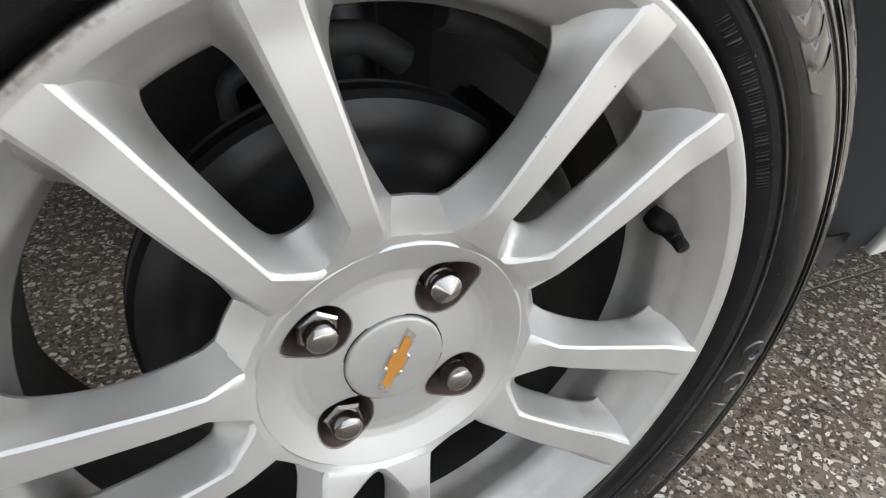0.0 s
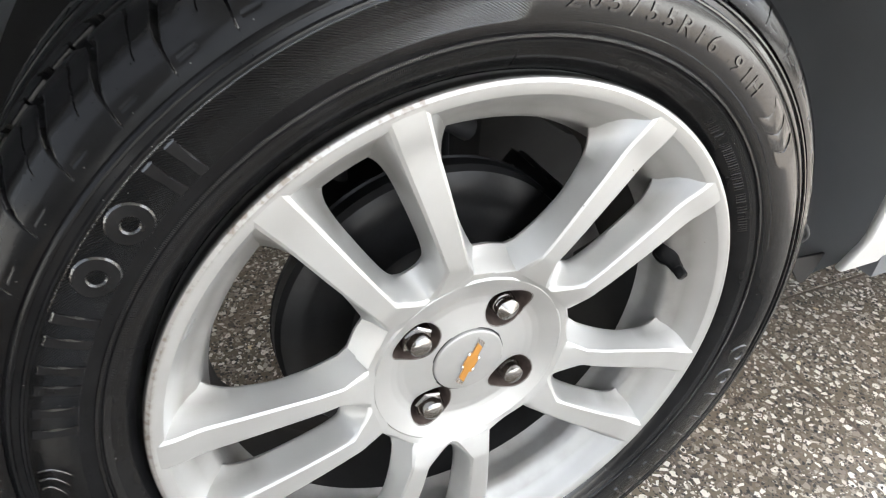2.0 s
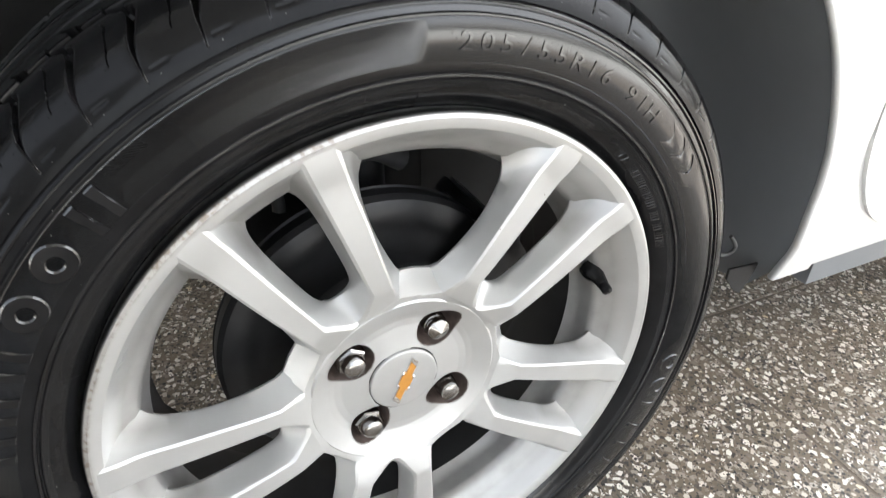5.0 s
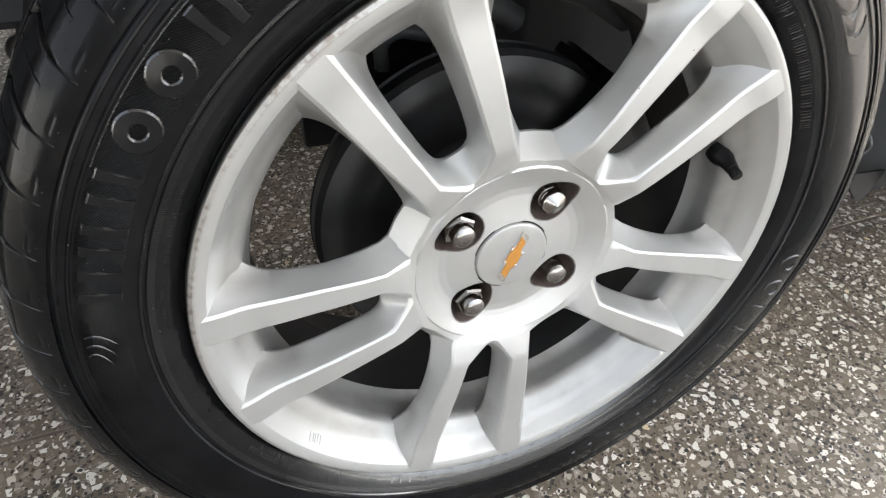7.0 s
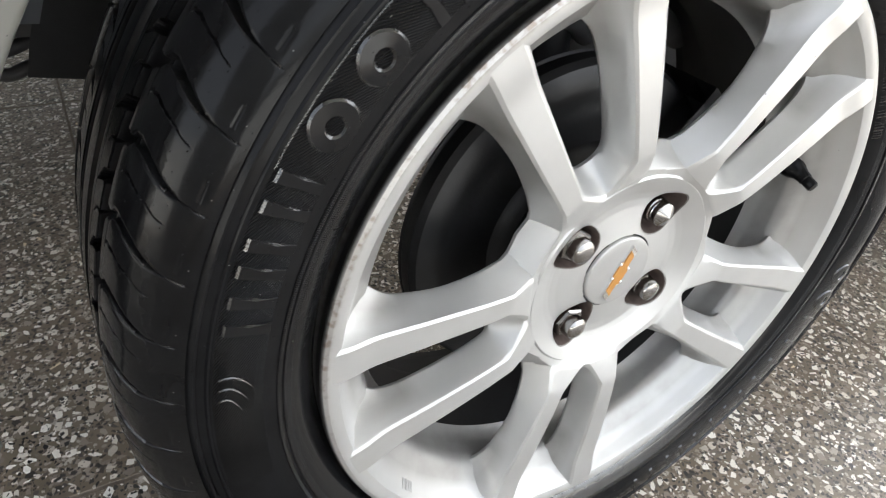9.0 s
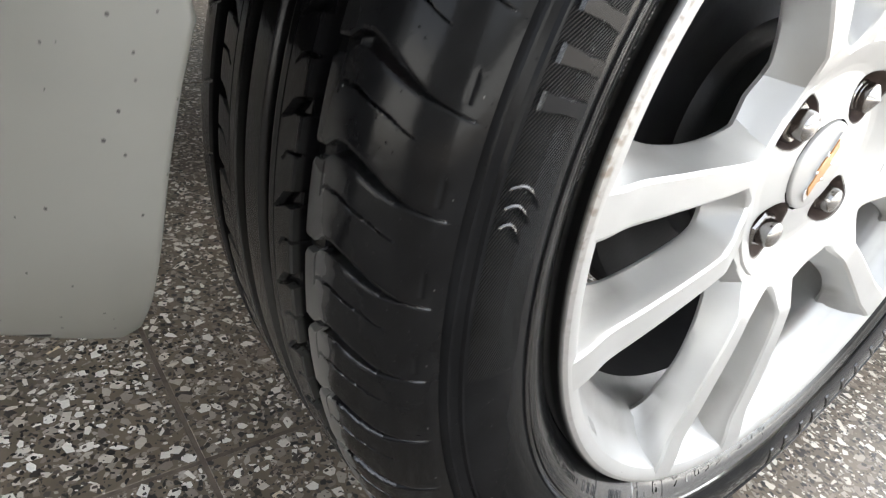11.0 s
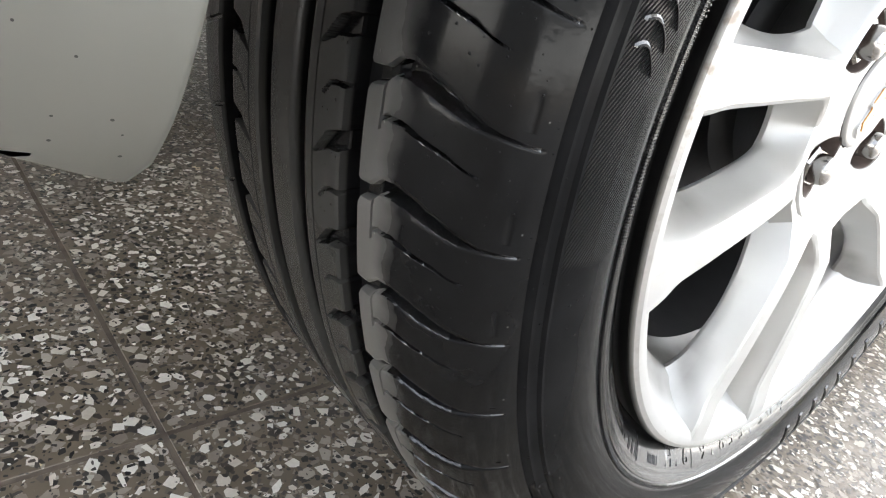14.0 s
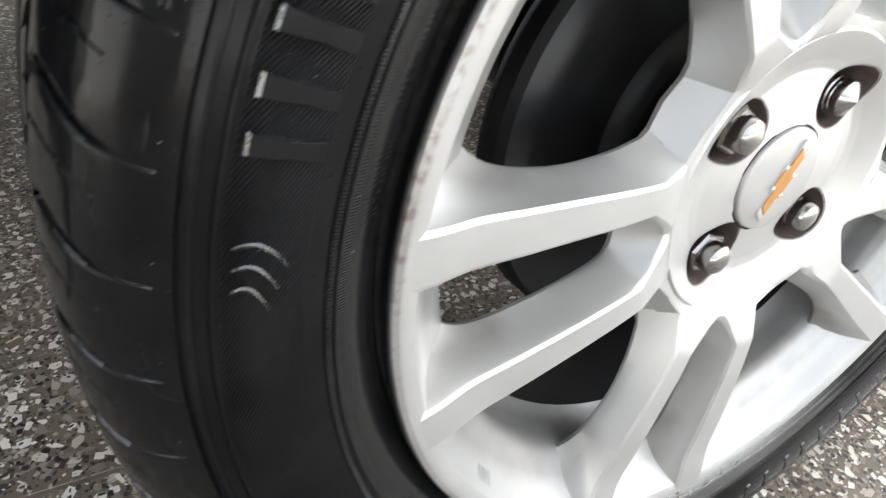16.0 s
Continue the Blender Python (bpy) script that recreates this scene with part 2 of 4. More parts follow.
def beaded(m, scale, share, size):
    """Tiny drops of tyre dressing standing on the rubber."""
    nt = m.node_tree
    b = nt.nodes["Principled BSDF"]
    tc = nt.nodes.new("ShaderNodeTexCoord")
    v = nt.nodes.new("ShaderNodeTexVoronoi")
    v.inputs["Scale"].default_value = scale
    nt.links.new(tc.outputs["Object"], v.inputs["Vector"])
    sepc = nt.nodes.new("ShaderNodeSeparateColor")
    nt.links.new(v.outputs["Color"], sepc.inputs[0])
    patch = nt.nodes.new("ShaderNodeTexNoise")
    patch.inputs["Scale"].default_value = 28.0
    nt.links.new(tc.outputs["Object"], patch.inputs["Vector"])
    pick = math_node(nt, "GREATER_THAN", math_node(nt, "ADD", sepc.outputs[0], math_node(nt, "MULTIPLY", math_node(nt, "SUBTRACT", patch.outputs[0], 0.5), 1.2)), 1 - share)
    dome = math_node(nt, "MAXIMUM", math_node(nt, "SUBTRACT", math_node(nt, "MULTIPLY", sepc.outputs[1], size), v.outputs["Distance"]), 0.0)
    bp = nt.nodes.new("ShaderNodeBump")
    bp.inputs["Strength"].default_value, bp.inputs["Distance"].default_value = 0.8, 1.0 / scale
    nt.links.new(math_node(nt, "MULTIPLY", dome, pick), bp.inputs["Height"])
    nt.links.new(b.inputs["Normal"].links[0].from_socket, bp.inputs["Normal"])
    nt.links.new(bp.outputs[0], b.inputs["Normal"])


beaded(RUBBER, 420.0, 0.34, 0.24)
beaded(TREAD, 420.0, 0.34, 0.22)
beaded(RAISED, 420.0, 0.30, 0.24)
speckled(RIMPAINT, 85.0, 0.22, (0.17, 0.155, 0.14), 0.055)
speckled(SILVER, 85.0, 0.22, (0.17, 0.155, 0.14), 0.055)
speckled(RUBBER, 190.0, 0.35, (0.20, 0.20, 0.19), 0.07)
speckled(TREAD, 190.0, 0.35, (0.20, 0.20, 0.19), 0.07)
TRIM = mat("dark_black_plastic", (0.03, 0.03, 0.031), 0.5, 0.0, 0.2, 20, 0.3, 600, 0.00015)
PLASTIC = mat("black_plastic", (0.160, 0.168, 0.178), 0.5, 0.0, 0.07, 9, 0.3, 600, 0.00015)
NEAR_BLACK = mat("near_black", (0.013, 0.013, 0.0135), 0.6, 0.0, 0.3, 40, 0.2, 300, 0.0006)
CAST = mat("grey_cast_metal", (0.07, 0.07, 0.07), 0.6, 0.2, 0.25, 60, 0.3, 200, 0.0004)
GAP = mat("dark_gap", (0.01, 0.01, 0.01), 0.8, 0.0, 0.1, 20, 0.0)


def muddy(nt, colour):
    """A thin film of brown mud left in cloudy smears on the floor."""
    geo = nt.nodes.new("ShaderNodeNewGeometry")
    stretch = nt.nodes.new("ShaderNodeMapping")
    stretch.inputs["Rotation"].default_value = (0, 0, radians(35))
    stretch.inputs["Scale"].default_value = (1.0, 2.4, 1.0)
    nt.links.new(geo.outputs["Position"], stretch.inputs["Vector"])
    n = nt.nodes.new("ShaderNodeTexNoise")
    n.inputs["Scale"].default_value, n.inputs["Detail"].default_value, n.inputs["Roughness"].default_value = 7.0, 6.0, 0.62
    nt.links.new(stretch.outputs[0], n.inputs["Vector"])
    film = nt.nodes.new("ShaderNodeMapRange")
    film.inputs["From Min"].default_value, film.inputs["From Max"].default_value, film.inputs["To Max"].default_value = 0.50, 0.72, 0.34
    nt.links.new(n.outputs[0], film.inputs["Value"])
    mix = nt.nodes.new("ShaderNodeMix")
    mix.data_type = "RGBA"
    nt.links.new(film.outputs[0], mix.inputs[0])
    nt.links.new(colour, mix.inputs[6])
    mix.inputs[7].default_value = (0.205, 0.150, 0.105, 1)
    return mix.outputs[2]


def terrazzo():
    m = mat("terrazzo_matrix", (0.172, 0.139, 0.103), 0.34, 0.0, 0.25, 14, 0.1, 300, 0.0004)
    nt = m.node_tree
    b = nt.nodes["Principled BSDF"]
    tc = nt.nodes.new("ShaderNodeTexCoord")
    src = b.inputs["Base Color"].links[0].from_socket
    for sc, thr, dark, light in ((110.0, 0.78, (0.05, 0.045, 0.04), (0.50, 0.46, 0.40)), (260.0, 0.70, (0.04, 0.036, 0.032), (0.42, 0.38, 0.32))):
        v = nt.nodes.new("ShaderNodeTexVoronoi")
        v.inputs["Scale"].default_value = sc
        nt.links.new(tc.outputs["Object"], v.inputs["Vector"])
        edge = nt.nodes.new("ShaderNodeTexVoronoi")
        edge.feature = "DISTANCE_TO_EDGE"
        edge.inputs["Scale"].default_value = sc
        nt.links.new(tc.outputs["Object"], edge.inputs["Vector"])
        sep = nt.nodes.new("ShaderNodeSeparateColor")
        nt.links.new(v.outputs["Color"], sep.inputs[0])
        pick = nt.nodes.new("ShaderNodeMath")
        pick.operation = "GREATER_THAN"
        pick.inputs[1].default_value = thr
        nt.links.new(sep.outputs[0], pick.inputs[0])
        inside = nt.nodes.new("ShaderNodeMath")
        inside.operation = "GREATER_THAN"
        inside.inputs[1].default_value = 0.09
        nt.links.new(edge.outputs["Distance"], inside.inputs[0])
        fac = nt.nodes.new("ShaderNodeMath")
        fac.operation = "MULTIPLY"
        nt.links.new(pick.outputs[0], fac.inputs[0])
        nt.links.new(inside.outputs[0], fac.inputs[1])
        ramp = nt.nodes.new("ShaderNodeValToRGB")
        e = ramp.color_ramp.elements
        e[0].color, e[1].color = (*dark, 1), (*light, 1)
        e[0].position, e[1].position = 0.25, 0.8
        mid = e.new(0.5)
        mid.color = (0.25, 0.21, 0.17, 1)
        nt.links.new(sep.outputs[1], ramp.inputs[0])
        mix = nt.nodes.new("ShaderNodeMix")
        mix.data_type = "RGBA"
        nt.links.new(fac.outputs[0], mix.inputs[0])
        nt.links.new(src, mix.inputs[6])
        nt.links.new(ramp.outputs[0], mix.inputs[7])
        src = mix.outputs[2]
    nt.links.new(muddy(nt, src), b.inputs["Base Color"])
    return m


TERRAZZO = terrazzo()
GROUT = mat("dirty_grout", (0.135, 0.108, 0.084), 0.8, 0.0, 0.3, 60, 0.3, 300, 0.001)


# ---- building helpers ----
def part(name, bm, material, parent=None, label="", smooth=40.0):
    me = bpy.data.meshes.new(name)
    bmesh.ops.recalc_face_normals(bm, faces=bm.faces)
    for fc in bm.faces:
        fc.smooth = smooth > 0
    if smooth > 0:
        for e in bm.edges:
            if len(e.link_faces) == 2 and e.calc_face_angle(0) > radians(smooth):
                e.smooth = False
    bm.to_mesh(me)
    bm.free()
    me.materials.append(material)
    if any(p.material_index for p in me.polygons):
        me.materials.append(GLINT)
    ob = new(name, me)
    if parent:
        ob.parent = parent
    if label:
        ob["label"] = label
    return ob


def bevelled(bm, width, segments=2, angle=25.0, inner=0.0):
    bmesh.ops.remove_doubles(bm, verts=bm.verts, dist=1e-5)
    bmesh.ops.recalc_face_normals(bm, faces=bm.faces)
    es = [e for e in bm.edges if len(e.link_faces) == 2 and e.calc_face_angle(0) > radians(angle) and min(math.hypot(v.co.x, v.co.z) for v in e.verts) > inner]
    bmesh.ops.bevel(bm, geom=es, offset=width, segments=segments, affect="EDGES", profile=0.6, clamp_overlap=True)
    return bm


def pol(r, deg, y):
    a = radians(deg)
    return Vector((r * math.cos(a), y, r * math.sin(a)))


def revolve(profile, n=180, closed=False, a0=0.0, a1=360.0, bm=None):
    """profile: (r, y) pairs, turned about the y axis."""
    bm = bm or bmesh.new()
    full = abs(a1 - a0) >= 360
    cols = n if full else n + 1
    rings = [[bm.verts.new(pol(r, a0 + (a1 - a0) * i / n, y)) for r, y in profile] for i in range(cols)]
    k = len(profile)
    for i in range(n):
        p, q = rings[i], rings[(i + 1) % cols]
        for j in range(k if closed else k - 1):
            jj = (j + 1) % k
            bm.faces.new((p[j], p[jj], q[jj], q[j]))
    return bm


def box(bm, lo, hi):
    v = [bm.verts.new((x, y, z)) for x in (lo[0], hi[0]) for y in (lo[1], hi[1]) for z in (lo[2], hi[2])]
    for f in ((0, 1, 3, 2), (4, 6, 7, 5), (0, 4, 5, 1), (2, 3, 7, 6), (0, 2, 6, 4), (1, 5, 7, 3)):
        bm.faces.new([v[i] for i in f])
    return bm


def empty(name, m=None):
    ob = new(name)
    if m is not None:
        ob.matrix_world = m
    return ob


def lerp(table, s):
    """table: (s, value) pairs."""
    for (s0, v0), (s1, v1) in zip(table, table[1:]):
        if s <= s1:
            t = max(0.0, (s - s0) / (s1 - s0))
            return v0 + (v1 - v0) * t
    return table[-1][1]


# ---- floor ----
AXLE = 0.306
TILE = 0.862
JX, JY = -0.305, 0.222
ground = tagged(part("floor", box(bmesh.new(), (-6, -6, -0.08), (6, 6, -0.0004)), GROUT), "brown grout bed under terrazzo floor tiles", "floor", kind="structure")

# ---- unseen shell added to shape the light ----
BOUNCE_WHITE = mat("bounce_white", (0.76, 0.75, 0.72), 0.85, 0.0, 0.08, 6, 0.2, 200, 0.001)
PLASTER = mat("grey_plaster", (0.34, 0.34, 0.335), 0.85, 0.0, 0.15, 3, 0.2, 80, 0.002)
tagged(part("ceiling", box(bmesh.new(), (-1.45, -2.25, 2.60), (2.6, 3.0, 2.75)), PLASTER, smooth=0), "unseen grey ceiling added to cut light from above", "ceiling", kind="structure")
# low wall out of view, kept white to reflect light under the bumper
tagged(part("bounce_wall", box(bmesh.new(), (-4.15, -2.4, 0.0), (-4.0, 3.0, 1.10)), BOUNCE_WHITE, smooth=0), "unseen low white wall added to bounce light under the bumper", "wall", kind="structure")

# walls out of view, added to darken reflections and narrow the opening
tagged(part("unseen_wall_back", box(bmesh.new(), (-4.15, 3.0, 0.0), (4.0, 3.15, 2.75)), PLASTER, smooth=0), "unseen grey wall added behind the car to cut light", "wall", kind="structure")
tagged(part("unseen_wall_side", box(bmesh.new(), (-4.0, -2.4, 0.0), (-1.30, -2.25, 2.75)), PLASTER, smooth=0), "unseen grey side wall added to dim the leading side", "wall", kind="structure")

CONCRETE = mat("pale_concrete", (0.50, 0.49, 0.46), 0.8, 0.0, 0.12, 6, 0.2, 200, 0.002)
# slab out of view, added as a bright low reflector of sunlight
tagged(part("pavement", box(bmesh.new(), (-30, -40, -0.05), (30, -2.4, 0.004)), CONCRETE, smooth=0), "unseen pale concrete slab added to bounce sunlight onto the wheel", "pavement", kind="structure")

# ---- wheel ----
CAMBER = 1.5
wheel = empty("wheel", pose(0, 0, AXLE, -CAMBER, 0, 0))
tagged(wheel, "silver five-twin-spoke alloy wheel with black tyre, on terrazzo floor", "wheel")
PAIR = 116.4

# rim ring: flange, lip, barrel
RIM = [(0.2222, 0.012), (0.2238, 0.003), (0.2240, -0.0018), (0.2228, -0.0042), (0.2205, -0.0052), (0.2165, -0.0048), (0.2128, -0.0030), (0.2105, 0.0002),
       (0.2070, 0.0065), (0.2020, 0.0125), (0.1965, 0.0170), (0.1915, 0.0205), (0.1885, 0.0245), (0.1868, 0.0300), (0.1860, 0.0400), (0.1835, 0.0470), (0.1800, 0.0520),
       (0.1785, 0.0700), (0.1785, 0.1050), (0.1830, 0.1180), (0.1920, 0.1320), (0.1955, 0.1560), (0.2020, 0.1640), (0.2180, 0.1660), (0.2215, 0.1690), (0.2215, 0.1740), (0.2030, 0.1725), (0.1985, 0.1600),
       (0.1950, 0.1400), (0.1860, 0.1250), (0.1815, 0.1100), (0.1815, 0.0700), (0.1850, 0.0560), (0.1950, 0.0440), (0.1990, 0.0220), (0.2100, 0.0120)]
BARREL = RIM[16:30]
RIM = RIM[:17] + RIM[-5:]
bm = revolve(RIM, 240, closed=True)


def spoke_half(bm, axis, side):
    """One spoke of a pair. axis: angle of the pair; side: +1 or -1."""
    def P(a, l, y):
        r, th = math.hypot(a, l), math.degrees(math.atan2(l, a))
        return pol(r, axis + side * th, y)
    inr = [(0.0985, 0.0190, 0.0005), (0.115, 0.0208, -0.0008), (0.140, 0.0237, -0.0015), (0.165, 0.0263, -0.0018), (0.188, 0.0287, -0.0018), (0.204, 0.0303, -0.0042), (0.2175, 0.0316, -0.0050)]
    our = [(0.0945, 0.0345, 0.0005), (0.112, 0.0376, -0.0008), (0.137, 0.0424, -0.0015), (0.162, 0.0468, -0.0018), (0.184, 0.0507, -0.0018), (0.199, 0.0534, -0.0042), (0.2125, 0.0560, -0.0050)]
    inb = [(0.1015, 0.0115, 0.0225), (0.115, 0.0152, 0.021), (0.140, 0.0178, 0.020), (0.163, 0.0197, 0.020), (0.179, 0.0196, 0.021), (0.1885, 0.0165, 0.023), (0.193, 0.0100, 0.026)]
    oub = [(0.0900, 0.0440, 0.023), (0.110, 0.0440, 0.020), (0.135, 0.0462, 0.0185), (0.158, 0.0515, 0.020), (0.171, 0.0578, 0.022), (0.1785, 0.0665, 0.0245), (0.1800, 0.0760, 0.028)]
    n = len(inr)

    def cat(p0, p1, p2, p3, t):
        return tuple(0.5 * (2 * b + (c - a) * t + (2 * a - 5 * b + 4 * c - d) * t * t + (3 * b - a - 3 * c + d) * t ** 3) for a, b, c, d in zip(p0, p1, p2, p3))

    def fine(tab, m=4, before=None):
        out = []
        for i in range(len(tab) - 1):
            p0 = tab[i - 1] if i else (before or tab[0])
            for k in range(m):
                out.append(cat(p0, tab[i], tab[i + 1], tab[min(i + 2, len(tab) - 1)], k / m))
        out.append(tab[-1])
        return out
    M0 = 6
    apex, floor0, outer0 = (0.0777, 0.0, 0.0068), (0.0985, 0.0, 0.0230), (0.0755, 0.0344, 0.0082)
    bend = [tuple(u + (v - u) * k / M0 for u, v in zip(apex, inr[0])) for k in range(M0)]
    # rounded bottom of the notch
    bend[0] = (bend[0][0] + 0.0020, bend[0][1], bend[0][2] - 0.0004)
    bend[1] = (bend[1][0] + 0.0006, bend[1][1], bend[1][2] - 0.0002)
    low = [cat((inb[0][0], -inb[0][1], inb[0][2]), floor0, inb[0], inb[1], k / M0) for k in range(M0)]
    oute = [tuple(u + (v - u) * k / M0 for u, v in zip(outer0, our[0])) for k in range(M0)]
    def eased(row, times):
        """Rounds the corners of a row; it runs on mirrored past the pair's axis."""
        for _ in range(times):
            before = [(row[1][0], -row[1][1], row[1][2])] + row[:-2]
            row = [tuple((u + 2 * v + w) / 4 for u, v, w in zip(x0, x1, x2)) for x0, x1, x2 in zip(before, row[:-1], row[1:])] + [row[-1]]
        return row
    top_t, bot_t = bend + fine(inr), eased(low + fine(inb, before=floor0), 6)
    walls = []
    for w, hollow, times in ((0.085, 0.0004, 1), (0.22, 0.0016, 3), (0.48, 0.0026, 8), (0.75, 0.0018, 10)):
        walls.append(eased([(p[0] + (q[0] - p[0]) * w, p[1] + (q[1] - p[1]) * w, p[2] + (q[2] - p[2]) * w + hollow) for p, q in zip(top_t, bot_t)], times))
    out_t = oute + fine(our)
    face = []
    for u in (0.10, 0.22, 0.78, 0.90):
        face.append([bm.verts.new(P(*[p[k] + (q[k] - p[k]) * u for k in range(3)])) for p, q in zip(top_t, out_t)])
    sunk = 0.0012
    rows = [[bm.verts.new(P(*p)) for p in bot_t]]
    rows.append([bm.verts.new(P(p[0], p[1], p[2] + sunk)) for p in top_t])
    rows.append([bm.verts.new(P(p[0], p[1], p[2] + sunk)) for p in out_t])
    rows.append([None] * M0 + [bm.verts.new(P(*p)) for p in fine(oub)])
    w0, w1, w2, w3 = [[bm.verts.new(P(*p)) for p in row] for row in walls]
    # the outer wall is slightly hollow too
    def mid(ra, rb, t, deep):
        return [bm.verts.new(u.co * (1 - t) + v.co * t + Vector((0, deep, 0))) for u, v in zip(ra, rb)]
    m1 = [None] * M0 + mid(rows[2][M0:], rows[3][M0:], 0.09, 0.0006)
    m2 = [None] * M0 + mid(rows[2][M0:], rows[3][M0:], 0.5, 0.0022)
    seq = [rows[0], w3, w2, w1, w0, rows[1], *face, rows[2], m1, m2, rows[3]]
    for q, (ra, rb) in enumerate(zip(seq, seq[1:])):
        for i in range(0 if q < 10 else M0, len(ra) - 1):
            bm.faces.new((ra[i], ra[i + 1], rb[i + 1], rb[i]))
    # back closing
    ra, rb = rows[3][M0:], rows[0][M0:]
    bk = [[bm.verts.new(v.co + Vector((0, 0.0025, 0))) for v in r] for r in (ra, rb)]
    for i in range(len(ra) - 1):
        bm.faces.new((ra[i], ra[i + 1], bk[0][i + 1], bk[0][i]))
        bm.faces.new((bk[0][i], bk[0][i + 1], bk[1][i + 1], bk[1][i]))
        bm.faces.new((bk[1][i], bk[1][i + 1], rb[i + 1], rb[i]))
    lowb = [bm.verts.new(v.co + Vector((0, 0.0025, 0))) for v in rows[0][:M0 + 1]]
    for i in range(M0):
        bm.faces.new((rows[0][i], rows[0][i + 1], lowb[i + 1], lowb[i]))
    # hub end
    i0, o0, OB, M2 = rows[1][0], rows[2][0], rows[3][M0], m2[M0]
    vm = bm.verts.new(pol(0.0815, axis + side * 36, 0.0100))
    vb = bm.verts.new(pol(0.0945, axis + side * 28.4, 0.026))
    vbm = bm.verts.new(pol(0.0935, axis + side * 36, 0.028))
    mo = bm.verts.new((o0.co + vb.co) / 2 + Vector((0, 0.002, 0)))
    bm.faces.new((*rows[2][:M0 + 1], m1[M0], M2, mo))
    bm.faces.new((M2, mo, vb, OB))
    mv = bm.verts.new((vm.co + vbm.co) / 2 + Vector((0, 0.001, 0)))
    bm.faces.new((o0, vm, mv, mo))
    bm.faces.new((mo, mv, vbm, vb))
    # ring towards the hub dish
    RH = 0.0736
    ring = [bm.verts.new(pol(RH, axis + side * d, 0.0112)) for d in (0, 12, 24.5, 36)]
    mo2 = bm.verts.new(P(0.0766, 0.0175, 0.0072))
    bm.faces.new((i0, mo2, ring[1], ring[0]))
    bm.faces.new((i0, mo2, o0, *[f[0] for f in reversed(face)]))
    bm.faces.new((mo2, o0, ring[2], ring[1]))
    bm.faces.new((o0, vm, ring[3], ring[2]))
    # back of the hub web
    wb = [bm.verts.new(v.co + Vector((0, 0.0025, 0))) for v in (OB, vb, vbm)]
    bm.faces.new((OB, vb, wb[1], wb[0]))
    bm.faces.new((vb, vbm, wb[2], wb[1]))


sp = bmesh.new()
for k in range(5):
    for s in (1, -1):
        spoke_half(sp, PAIR + 72 * k, s)
bevelled(sp, 0.0012, 2, 52)
me_tmp = bpy.data.meshes.new("tmp")
sp.to_mesh(me_tmp)
sp.free()
bm.from_mesh(me_tmp)
bpy.data.meshes.remove(me_tmp)
rim = part("alloy_rim", bm, RIMPAINT, wheel, "silver painted alloy rim with five twin spokes", 21)

rnd = random.Random(9)
for r0, a0, a1 in ((0.2080, 150.5, 154.5), (0.2075, 218.0, 221.0)):
    bm = bmesh.new()
    a = a0
    while a < a1:
        w = rnd.uniform(0.35, 0.8)
        y = lerp([(rr, yy) for rr, yy in sorted(RIM[7:12])], r0)
        lo, hi = r0 - 0.0022, r0 + 0.0022
        yl, yh = [lerp([(rr, yy) for rr, yy in sorted(RIM[7:12])], q) for q in (lo, hi)]
        top = [bm.verts.new(pol(q, b, yq - 0.0005)) for q, b, yq in ((lo, a, yl), (hi, a, yh), (hi, a + w * 0.5, yh), (lo, a + w * 0.5, yl))]
        bot = [bm.verts.new(v.co + Vector((0, 0.001, 0))) for v in top]
        bm.faces.new(top)
        for i in range(4):
            bm.faces.new((top[i], top[(i + 1) % 4], bot[(i + 1) % 4], bot[i]))
        a += w + 0.15
    part("cast_mark", bm, SILVER, rim, "small raised cast bars", 20)

part("inner_barrel", revolve([(r - 0.0003, y) for r, y in BARREL], 180, closed=True), NEAR_BLACK, wheel, "near-black inner rim barrel", 40)

# hub dish with four bolt holes
NUTS = [(0.0495 * math.cos(radians(53.9 + 90 * i)), 0.0495 * math.sin(radians(53.9 + 90 * i)), d) for i, d in enumerate((30.0, 195.0, 55.0, 190.0))]


def hole_r(dx, dz, point):
    a = math.atan2(dz, dx) - radians(point)
    a = (a + math.pi) % (2 * math.pi) - math.pi
    return 0.0162 + 0.0044 * math.exp(-(a / 0.55) ** 2) + 0.0012 * math.exp(-((abs(a) - math.pi) / 0.6) ** 2)


def dish_y(r):
    return lerp([(0.0, 0.0150), (0.029, 0.0150), (0.034, 0.0158), (0.050, 0.0178), (0.056, 0.0176), (0.061, 0.0160), (0.0735, 0.0102), (0.0758, 0.0092), (0.0778, 0.0112)], r)


bm = bmesh.new()
NA, NR = 288, 64
grid = []
for j in range(NR + 1):
    r = 0.0288 + (0.0778 - 0.0288) * j / NR
    grid.append([bm.verts.new(pol(r, 360 * i / NA, dish_y(r))) for i in range(NA)])
for j in range(NR):
    for i in range(NA):
        bm.faces.new((grid[j][i], grid[j][(i + 1) % NA], grid[j + 1][(i + 1) % NA], grid[j + 1][i]))
gone = []
for fc in bm.faces:
    c = fc.calc_center_median()
    for x, z, d in NUTS:
        if math.hypot(c.x - x, c.z - z) < hole_r(c.x - x, c.z - z, d):
            gone.append(fc)
bmesh.ops.delete(bm, geom=gone, context="FACES")
for v in bm.verts:
    if v.is_boundary:
        for x, z, d in NUTS:
            dx, dz = v.co.x - x, v.co.z - z
            h = math.hypot(dx, dz)
            if h < 0.026:
                s = hole_r(dx, dz, d) / h
                v.co.x, v.co.z = x + dx * s, z + dz * s
                v.co.y = dish_y(math.hypot(v.co.x, v.co.z))
part("hub_dish", bm, SILVER, wheel, "satin silver hub dish with four bolt holes", 40)

